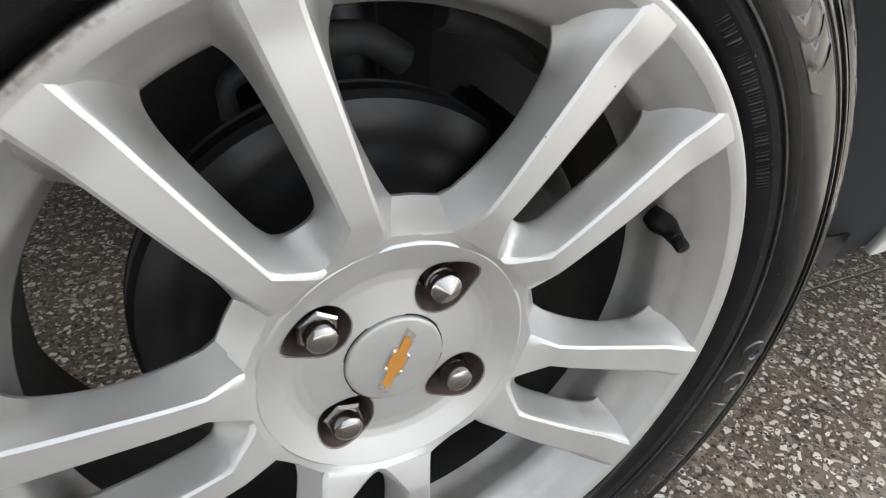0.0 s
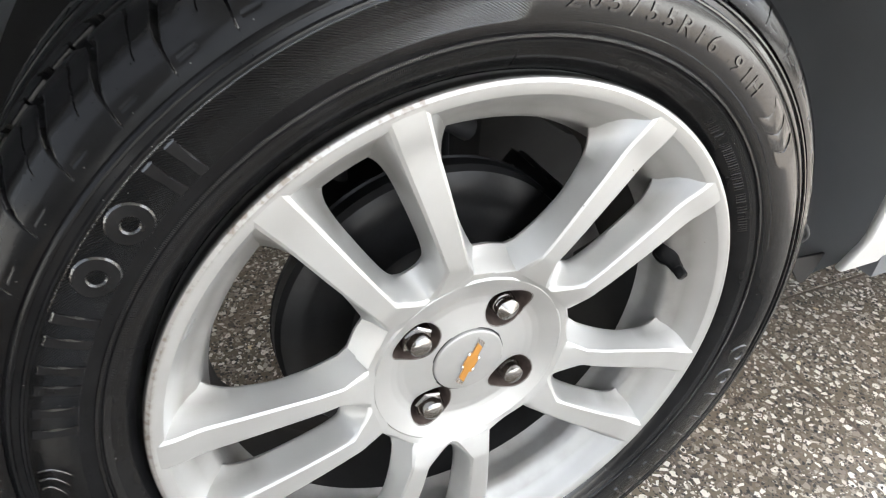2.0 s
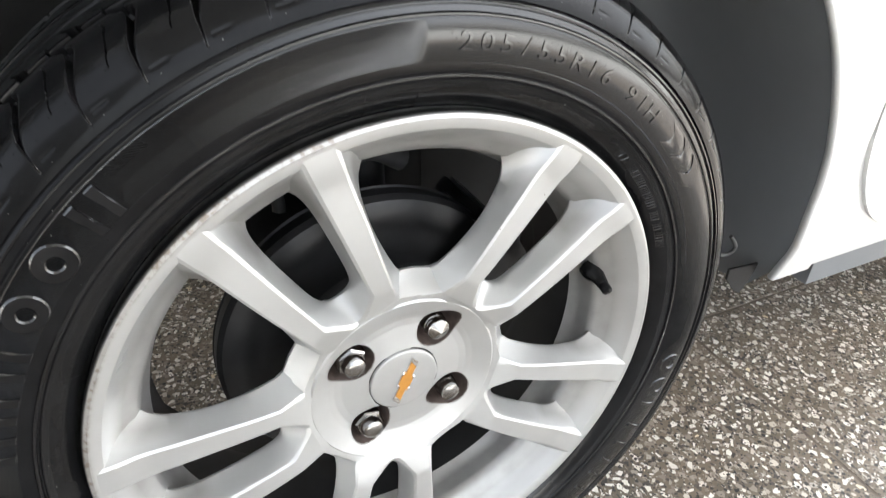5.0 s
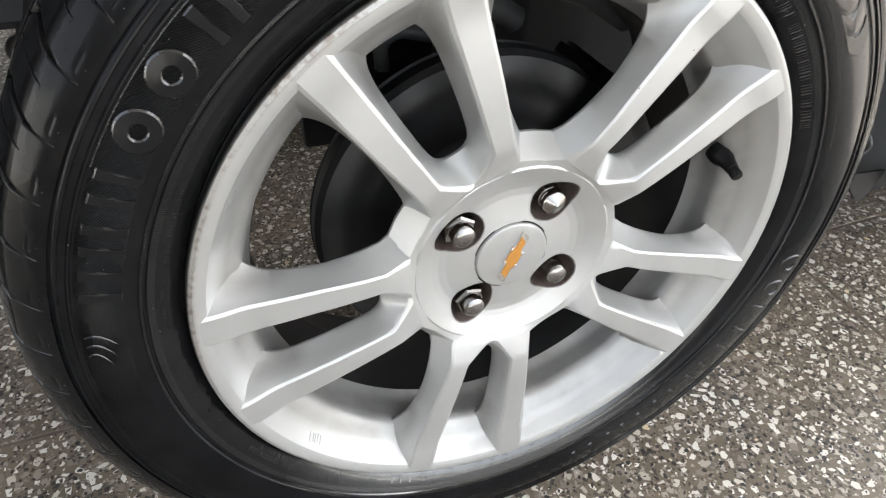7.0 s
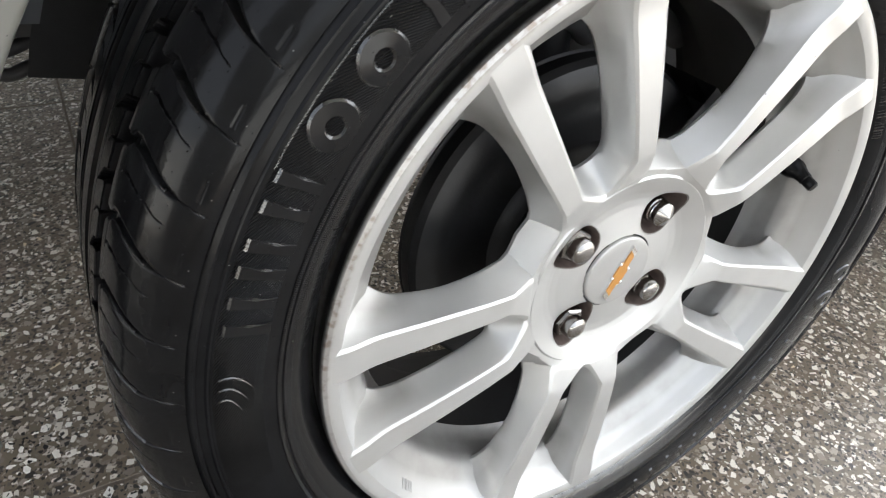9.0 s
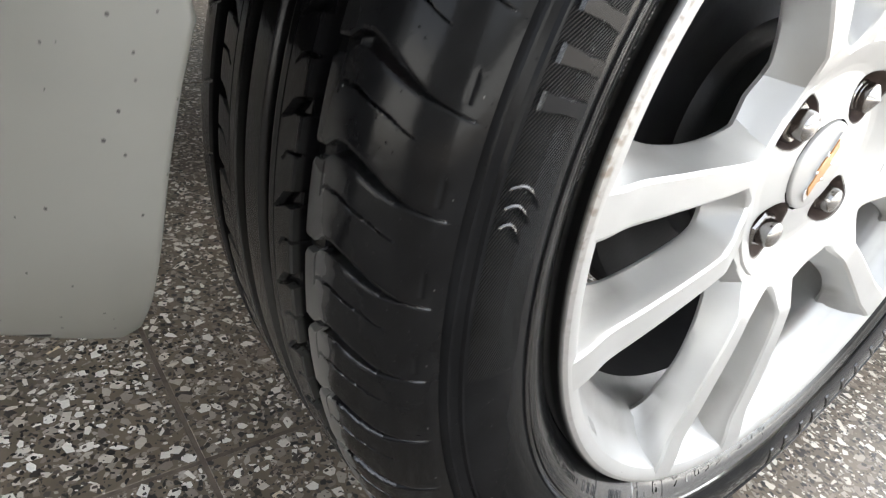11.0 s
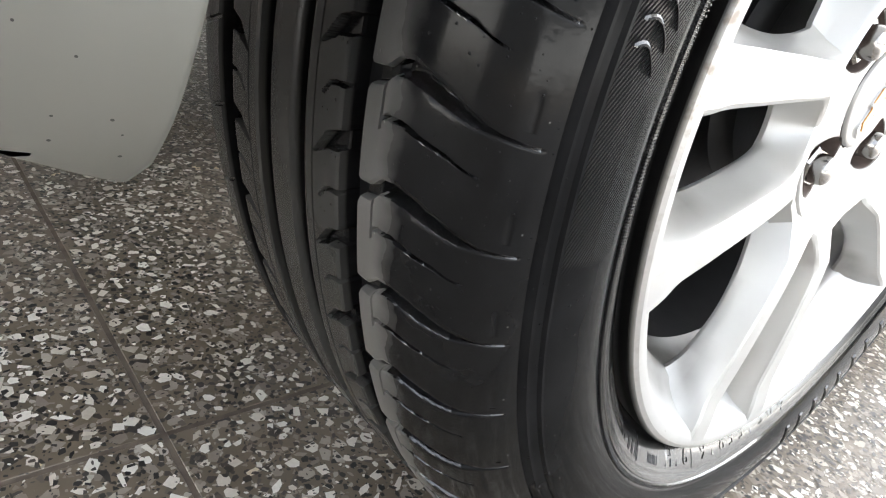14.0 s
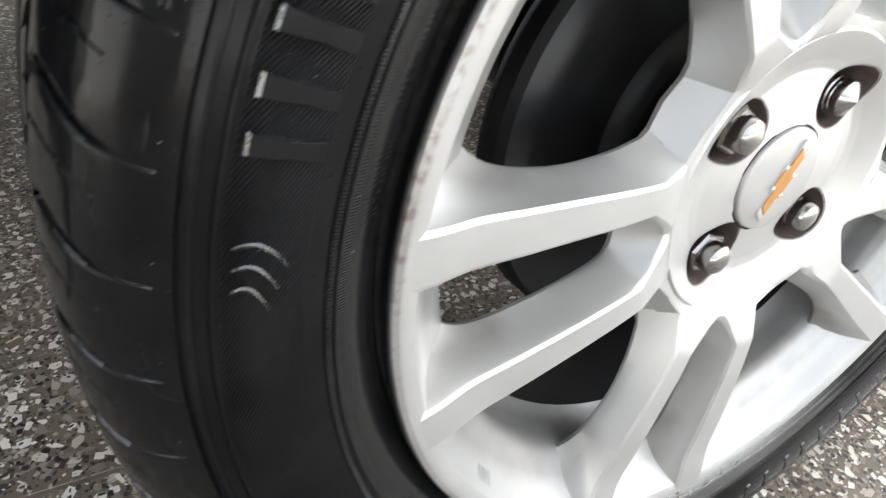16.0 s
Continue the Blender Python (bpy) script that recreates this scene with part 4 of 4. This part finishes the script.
for base, sgn in ((172.6, 1), (236.0, 1)):
    for k in range(3):
        bm = bmesh.new()
        out = []
        for w in (0.0, 0.16):
            row = []
            for i in range(11):
                u = i / 10 if w == 0 else 1 - i / 10
                row.append((0.2620 + 0.0025 * k + (0.0160 - 0.0025 * k) * u, base + sgn * (1.45 * k + 1.5 * (1 - u) ** 2 - 0.55 * math.sin(math.pi * u) - w)))
            out += row
        wall_plate(bm, out, 0.0005)
        part("crescent_ridge", bm, RAISED, tyre, "thin crescent ridge moulded in the sidewall", 30)

# finely milled ring at the foot of the sidewall
def milled(r0, r1, a0, a1, teeth, lift):
    bm = bmesh.new()
    prev = None
    for i in range(teeth * 4 + 1):
        a = a0 + (a1 - a0) * i / (teeth * 4)
        up = lift if i % 4 in (1, 2) else 0.0
        col = [bm.verts.new(pol(r, a, wall_y(r) - l)) for r, l in ((r0, -0.0004), (r0 + 0.0003, up), (r1 - 0.0003, up), (r1, -0.0004))]
        if prev:
            for j in range(3):
                bm.faces.new((prev[j], prev[j + 1], col[j + 1], col[j]))
        prev = col
    return bm


part("milled_ring", milled(0.2464, 0.2487, 0.0, 360.0, 1300, 0.0006), GLINT, tyre, "finely milled rubber ring", 25)
part("milled_arc", milled(0.2548, 0.2562, 12.0, 82.0, 190, 0.0006), GLINT, tyre, "finely milled arc below the size marking", 25)
part("milled_arc", milled(0.2795, 0.2808, 20.0, 150.0, 380, 0.0005), GLINT, tyre, "finely milled arc under the shoulder", 25)

# radial seams in the bead area
for ang in (88.5, 96.5, 155.0, 231.0, 254.0, 285.0, 356.0):
    bm = bmesh.new()
    bar(bm, 0.2265, 0.2395, ang - 0.06, ang + 0.06, 0.0005)
    part("mould_line", bm, RAISED, tyre, smooth=30)

# ---- brake and hub behind the wheel ----
brake = empty("brake_assembly", pose(0, 0, AXLE, -CAMBER, 0, 0))
tagged(brake, "dark iron brake disc and caliper behind the alloy wheel", "brake")
part("brake_disc", revolve([(0.03, 0.056), (0.066, 0.056), (0.072, 0.060), (0.075, 0.0660), (0.084, 0.0690), (0.090, 0.0684), (0.096, 0.0700), (0.106, 0.0700), (0.110, 0.0690), (0.120, 0.0700), (0.127, 0.0728), (0.1305, 0.0775), (0.1305, 0.088), (0.03, 0.088)], 96, closed=True), IRON, brake, "dark worn iron disc", 30)
part("dust_shield", revolve([(0.04, 0.0900), (0.129, 0.0900), (0.131, 0.0915), (0.129, 0.0930), (0.04, 0.0930)], 96, closed=True), IRON, brake, smooth=30)
bm = bmesh.new()
for a0, a1, y0, y1, r0, r1 in ((-6, 20, 0.050, 0.068, 0.085, 0.140), (-6, 20, 0.095, 0.130, 0.08, 0.138), (-6, 20, 0.050, 0.120, 0.128, 0.142)):
    revolve([(r0, y0), (r1, y0), (r1, y1), (r0, y1)], 12, True, a0 + 30, a1 + 30, bm)
part("caliper", bm, IRON, brake, "dark iron brake caliper", 30)
bm = revolve([(0.001, 0.10), (0.035, 0.10), (0.035, 0.36), (0.001, 0.36)], 24, True)
part("axle_shaft", bm, IRON, brake, smooth=30)

# ---- car body ----
car = empty("car", pose(0, 0, 0))
tagged(car, "white hatchback body round the front wheel arch", "car")
AX, AZ, AR = 0.052, 0.277, 0.428


def side_y(x, z):
    """Depth of the body side: bulges a little, bumper tucks in to the front and the sill at the bottom."""
    y = 0.036 + 0.006 * max(-1.0, min(1.0, x / 0.35)) + 0.10 * max(0, z - 0.75) ** 2
    if x > 0.3:
        y += 0.20 * max(0, 0.281 - z)
    if x < -0.37:
        y += 5.0 * (x + 0.37) ** 2
    if x < -0.2:
        y += 7.0 * max(0, 0.33 - z) ** 2
    return y


FLARE = [(-11, -0.012), (-6, -0.0085), (-1, -0.003), (3, -0.001), (6, 0.001), (10, 0.006), (15, 0.0105), (30, 0.0115), (42, 0.0105), (60, 0.006), (90, 0.0), (178.4, 0.0), (180.4, 0.0010), (181.4, 0.0050), (200, 0.0050)]


def arch_pt(a, r, dy=0.0):
    r += lerp(FLARE, a)
    if a > 165:
        r -= 0.002
    x, z = AX + r * math.cos(radians(a)), AZ + r * math.sin(radians(a))
    return (x, side_y(x, z) + dy, z)


def arch_panel(name, a0, a1, radii, label, material, n=40):
    """A body panel round the arch: inner lip turned inwards, then a smooth sheet outwards."""
    bm = bmesh.new()
    cols = []
    for i in range(n + 1):
        a = a0 + (a1 - a0) * i / n
        col = [bm.verts.new(arch_pt(a, AR + 0.003, 0.009)), bm.verts.new(arch_pt(a, AR + 0.0005, 0.005)), bm.verts.new(arch_pt(a, AR, 0.002)), bm.verts.new(arch_pt(a, AR + 0.0012, -0.0004))]
        col += [bm.verts.new(arch_pt(a, AR + 0.0030, -0.001))]
        rmax = radii(a)
        c = col[-1].co
        if a < 0:
            far = Vector((0.5285, 0, c.z))
        elif a > 180:
            far = Vector((-0.75, 0, c.z + 0.10 * (a - 180)))
        else:
            far = Vector((AX + rmax * math.cos(radians(a)), 0, AZ + rmax * math.sin(radians(a))))
        for k in range(1, 13):
            u = (k / 12) ** 1.5
            x, z = c.x + (far.x - c.x) * u, c.z + (far.z - c.z) * u
            col.append(bm.verts.new((x, side_y(x, z) - 0.001, z)))
        col.append(bm.verts.new((far.x, side_y(far.x, far.z) + 0.02, far.z)))
        cols.append(col)
    for p, q in zip(cols, cols[1:]):
        for j in range(len(p) - 1):
            bm.faces.new((p[j], p[j + 1], q[j + 1], q[j]))
    return part(name, bm, material, car, label, 50)


def upto(a, x0, x1, z0, z1):
    c, s = math.cos(radians(a)), math.sin(radians(a))
    d = [9.0]
    if c > 1e-6:
        d.append((x1 - AX) / c)
    if c < -1e-6:
        d.append((x0 - AX) / c)
    if s > 1e-6:
        d.append((z1 - AZ) / s)
    if s < -1e-6:
        d.append((z0 - AZ) / s)
    return min(d)


JOINT = 126.0
arch_panel("fender", JOINT - 0.35, -6.0, lambda a: upto(a, -0.9, 0.5285, 0.2, 0.98), "white painted front fender with rolled arch lip", PAINT, 80)
arch_panel("front_bumper", JOINT + 0.35, 181.4, lambda a: upto(a, -0.75, 0.9, 0.2, 0.98), "white bumper corner coloured darker for shade, with small paint chips", BUMPER, 110)
bm = bmesh.new()
grid = []
for i in range(13):
    x = -0.9 + 1.46 * i / 12
    row = []
    for j in range(17):
        y = 0.06 + 1.54 * j / 16
        crown = 0.05 * math.sin(math.pi * j / 16) ** 0.6 - 0.10 * max(0.0, (-0.55 - x) / 0.35) ** 2
        row.append(bm.verts.new((x, y, 0.985 + crown)))
    grid.append(row)
for p, q in zip(grid, grid[1:]):
    for j in range(16):
        bm.faces.new((p[j], p[j + 1], q[j + 1], q[j]))
bmesh.ops.solidify(bm, geom=bm.faces[:], thickness=0.004)
part("bonnet", bm, PAINT, car, "white gently crowned bonnet", 50)
part("far_side", box(bmesh.new(), (0.55, 1.60, 0.25), (3.2, 1.63, 1.0)), PAINT, car, smooth=0)
part("undertray", box(bmesh.new(), (-0.75, 0.45, 0.345), (0.0, 1.55, 0.60)), TRIM, car, "black plastic undertray", 0)
# added box that blocks light, so the floor under it goes dark
part("shade_tray", bevelled(box(bmesh.new(), (-0.02, 0.60, 0.185), (0.555, 1.50, 0.34)), 0.02), TRIM, car, "black tray added below the engine to shade the floor", 30)
# added box that keeps light from ahead off the upper tread
part("bumper_blocker", box(bmesh.new(), (-0.75, 0.075, 0.350), (-0.392, 0.447, 0.60)), TRIM, car, "black box added behind the bumper to block light", 0)


def side_panel(name, x0, x1, z0, z1, proud, corner, label, nx=14, nz=12):
    """A sheet that follows the body side, with a rounded lower front corner and turned edges."""
    bm = bmesh.new()
    cols = []
    for i in range(nx + 1):
        x = x0 + (x1 - x0) * (i / nx) ** 1.8
        zlow = z0
        if corner and x - x0 < corner:
            zlow = z0 + corner * 1.6 * (1 - math.sqrt(max(0.0, 1 - (1 - (x - x0) / corner) ** 2)))
        col = [bm.verts.new((x, side_y(x, zlow) + 0.03, zlow))]
        for q in range(nz + 1):
            z = zlow + (z1 - zlow) * q / nz
            col.append(bm.verts.new((x, side_y(x, z) - proud, z)))
        cols.append(col)
    front = [bm.verts.new(v.co + Vector((0, 0.03, 0))) for v in cols[0]]
    cols.insert(0, front)
    for p, q in zip(cols, cols[1:]):
        for j in range(len(p) - 1):
            bm.faces.new((p[j], p[j + 1], q[j + 1], q[j]))
    return part(name, bm, PAINT, car, label, 40)


side_panel("sill", 0.5300, 1.75, 0.233, 0.46, -0.004, 0.0, "white sill panel below the door", nz=20)
side_panel("door", 0.5315, 1.70, 0.275, 0.98, 0.001, 0.11, "white front door with rounded lower corner", nx=40)
part("underbody", box(bmesh.new(), (0.56, 0.065, 0.19), (3.0, 1.55, 0.231)), PLASTIC, car, smooth=0)

def tube(points, radius, n=10, closed=False):
    """A round bar along a smooth path."""
    cu = bpy.data.curves.new("path", "CURVE")
    cu.dimensions, cu.bevel_depth, cu.bevel_resolution, cu.resolution_u, cu.use_fill_caps = "3D", radius, 3, 6, True
    sp = cu.splines.new("BEZIER")
    sp.bezier_points.add(len(points) - 1)
    for bp, p in zip(sp.bezier_points, points):
        bp.co, bp.handle_left_type, bp.handle_right_type = p, "AUTO", "AUTO"
    tmp = bpy.data.objects.new("path", cu)
    scene.collection.objects.link(tmp)
    me = bpy.data.meshes.new_from_object(tmp.evaluated_get(bpy.context.evaluated_depsgraph_get()))
    bm = bmesh.new()
    bm.from_mesh(me)
    bpy.data.meshes.remove(me)
    bpy.data.objects.remove(tmp)
    bpy.data.curves.remove(cu)
    return bm


part("hanging_strap", tube([(-0.24, 0.458, 0.352), (-0.285, 0.455, 0.336), (-0.325, 0.452, 0.318), (-0.352, 0.450, 0.314), (-0.356, 0.452, 0.326), (-0.335, 0.456, 0.334), (-0.305, 0.460, 0.345)], 0.0062), TRIM, car, "black strap hanging in a loop below the undertray", 40)
# plate added to close off the bright floor seen between the spokes
part("dark_backing", bevelled(box(bmesh.new(), (-0.105, 0.245, 0.278), (0.12, 0.262, 0.45)), 0.006), NEAR_BLACK, car, "near-black plate added behind the brake to hide the floor", 30)
part("strut", tube([(0.02, 0.165, 0.36), (0.025, 0.19, 0.52), (0.03, 0.22, 0.72)], 0.026), IRON, car, "dark suspension strut", 40)
part("steering_knuckle", tube([(0.005, 0.150, 0.437), (0.030, 0.155, 0.436), (0.060, 0.160, 0.418)], 0.011), CAST, car, "dull grey cast knuckle arm", 40)
part("tie_rod", tube([(0.085, 0.158, 0.445), (0.125, 0.160, 0.430), (0.17, 0.165, 0.402)], 0.010), CAST, car, "dull grey steering arm", 40)
part("hose_bracket", tube([(-0.052, 0.158, 0.392), (-0.048, 0.160, 0.416), (-0.006, 0.163, 0.412)], 0.006), CAST, car, "grey brake hose bracket", 40)

# wheel arch liner
bm = bmesh.new()
n = 60
cols = []
for i in range(n + 1):
    a = -11 + (161 + 11) * i / n
    col = []
    for r, y in ((AR + 0.003, 0.048), (AR + 0.002, 0.07), (AR + 0.002, 0.15), (AR + 0.002, 0.24), (AR - 0.012, 0.285), (AR - 0.045, 0.312)):
        r += lerp(FLARE, a)
        if a < -3 and y < 0.1:
            r += 0.022 * (-3 - a) / 8
            y += 0.045 * (-3 - a) / 8
        x, z = AX + r * math.cos(radians(a)), AZ + r * math.sin(radians(a))
        col.append(bm.verts.new((x, y, z)))
    cols.append(col)
for p, q in zip(cols, cols[1:]):
    for j in range(len(p) - 1):
        bm.faces.new((p[j], p[j + 1], q[j + 1], q[j]))
inner = bmesh.new()
cols = []
for i in range(n + 1):
    a = radians(-40 + (167 + 40) * i / n)
    fl = lerp(FLARE, math.degrees(a))
    cols.append([inner.verts.new((AX + (r + fl) * math.cos(a), y, max(0.15, AZ + (r + fl) * math.sin(a)))) for r, y in ((AR - 0.04, 0.311), (0.26, 0.335), (0.0, 0.34))])
for p, q in zip(cols, cols[1:]):
    for j in range(len(p) - 1):
        inner.faces.new((p[j], p[j + 1], q[j + 1], q[j]))
tab = bmesh.new()
flat = [(0.432, 0.240), (0.478, 0.236), (0.4745, 0.222), (0.468, 0.206), (0.461, 0.197), (0.452, 0.203), (0.432, 0.226)]
front, rear = [[tab.verts.new((x, y, z)) for x, z in flat] for y in (0.080, 0.083)]
tab.faces.new(front)
tab.faces.new(rear[::-1])
for i in range(len(flat)):
    j = (i + 1) % len(flat)
    tab.faces.new((front[i], front[j], rear[j], rear[i]))
part("liner_tab", tab, NEAR_BLACK, car, "pointed black plastic tab at the liner's foot", 30)
part("liner_clip", tube([(0.389, 0.060, 0.309), (0.395, 0.058, 0.301), (0.398, 0.058, 0.292), (0.393, 0.060, 0.286), (0.380, 0.062, 0.287)], 0.0022), CAST, car, "small pale curled clip on the liner", 40)
part("arch_liner", bm, PLASTIC, car, "matt black plastic wheel arch liner", 40)
# inner half of the liner, its colour darkened for the shade behind the spokes
part("inner_panel", inner, NEAR_BLACK, car, "inner part of the arch liner, coloured near-black for shade", 40)

# ---- floor tiles ----
def tile_mesh(s):
    bm = bmesh.new()
    h, c = s / 2 - 0.0018, 0.0006
    a = [bm.verts.new((x * h, y * h, -0.0006)) for x, y in ((-1, -1), (1, -1), (1, 1), (-1, 1))]
    b = [bm.verts.new((x * (h - c), y * (h - c), 0.0)) for x, y in ((-1, -1), (1, -1), (1, 1), (-1, 1))]
    d = [bm.verts.new((x * h, y * h, -0.02)) for x, y in ((-1, -1), (1, -1), (1, 1), (-1, 1))]
    for p, q in ((d, a), (a, b)):
        for i in range(4):
            bm.faces.new((p[i], p[(i + 1) % 4], q[(i + 1) % 4], q[i]))
    bm.faces.new(b)
    return bm


first = None
for i in range(-6, 6):
    for j in range(-6, 6):
        at = (JX + TILE * (i + 0.5), JY + TILE * (j + 0.5), 0)
        if first is None:
            first = o = part("tile", tile_mesh(TILE), TERRAZZO, ground, smooth=0)
        else:
            o = new("tile", first.data)
            o.parent = ground
        o.location = at


# ---- terrazzo chips ----
def chip_material(name, stops, rough):
    m = mat(name, (0.5, 0.5, 0.5), rough, 0.0, 0.1, 200, 0.05, 600, 0.0002)
    nt = m.node_tree
    b = nt.nodes["Principled BSDF"]
    geo = nt.nodes.new("ShaderNodeNewGeometry")
    ramp = nt.nodes.new("ShaderNodeValToRGB")
    e = ramp.color_ramp.elements
    e[0].position, e[0].color = stops[0][0], (*stops[0][1], 1)
    e[1].position, e[1].color = stops[-1][0], (*stops[-1][1], 1)
    for p, c in stops[1:-1]:
        n = e.new(p)
        n.color = (*c, 1)
    nt.links.new(geo.outputs["Random Per Island"], ramp.inputs[0])
    tc = nt.nodes.new("ShaderNodeTexCoord")
    nz = nt.nodes.new("ShaderNodeTexNoise")
    nz.inputs["Scale"].default_value = 350.0
    nt.links.new(tc.outputs["Object"], nz.inputs["Vector"])
    mix = nt.nodes.new("ShaderNodeMix")
    mix.data_type, mix.blend_type = "RGBA", "MULTIPLY"
    mix.inputs[0].default_value = 0.22
    nt.links.new(ramp.outputs[0], mix.inputs[6])
    nt.links.new(nz.outputs[0], mix.inputs[7])
    nt.links.new(muddy(nt, mix.outputs[2]), b.inputs["Base Color"])
    return m


PALE = chip_material("pale_marble_chips", [(0.0, (0.26, 0.22, 0.18)), (0.26, (0.38, 0.33, 0.27)), (0.46, (0.70, 0.64, 0.55)), (0.66, (0.91, 0.87, 0.79)), (0.985, (0.94, 0.91, 0.84)), (1.0, (0.80, 0.66, 0.42))], 0.35)
DARK = chip_material("dark_stone_chips", [(0.0, (0.02, 0.02, 0.02)), (0.7, (0.06, 0.055, 0.05)), (1.0, (0.16, 0.13, 0.11))], 0.35)


def chips(name, count, lo, hi, power, material, label, seed, z0, z1, apart):
    """Angular stone chips, the largest laid first, none on top of another."""
    rng = np.random.default_rng(seed)
    verts, faces, cells = [], [], {}
    sizes = np.sort(lo + (hi - lo) * rng.random(count) ** power)[::-1]
    pitch = hi * 2
    for R in sizes.tolist():
        x, y = -0.80 + 2.1 * rng.random(), -0.50 + 2.05 * rng.random()
        gx, gy = (x - JX) % TILE, (y - JY) % TILE
        if min(gx, TILE - gx, gy, TILE - gy) < R * 0.8 + 0.002:
            continue
        ci, cj = int(x // pitch), int(y // pitch)
        if any((x - p) ** 2 + (y - q) ** 2 < (apart * (R + w)) ** 2 for i in (ci - 1, ci, ci + 1) for j in (cj - 1, cj, cj + 1) for p, q, w in cells.get((i, j), ())):
            continue
        cells.setdefault((ci, cj), []).append((x, y, R))
        n = int(rng.integers(4, 7))
        turn, long = rng.random() * 6.283, 0.38 + 0.55 * rng.random()
        z = z0 + (z1 - z0) * rng.random()
        k = len(verts)
        cut, far = rng.random(n) * 0.75, 0.86 + 0.26 * rng.random(n)
        ct, st = math.cos(turn), math.sin(turn)
        for q in range(n):
            t = 6.283 * (q + cut[q]) / n
            u, v = R * far[q] * math.cos(t), R * far[q] * long * math.sin(t)
            verts.append((x + u * ct - v * st, y + u * st + v * ct, z))
        faces.append(tuple(range(k, k + n)))
    me = bpy.data.meshes.new(name)
    me.from_pydata(verts, [], faces)
    me.materials.append(material)
    o = new(name, me)
    o.parent = ground
    tagged(o, label, kind="stuff")


chips("pale_chips", 135000, 0.0013, 0.0068, 1.9, PALE, "pale marble chips set flush in terrazzo", 11, 0.00010, 0.00045, 0.74)
chips("dark_chips", 165000, 0.0008, 0.0036, 2.0, DARK, "small black stone chips in terrazzo", 12, 0.00050, 0.00075, 0.8)
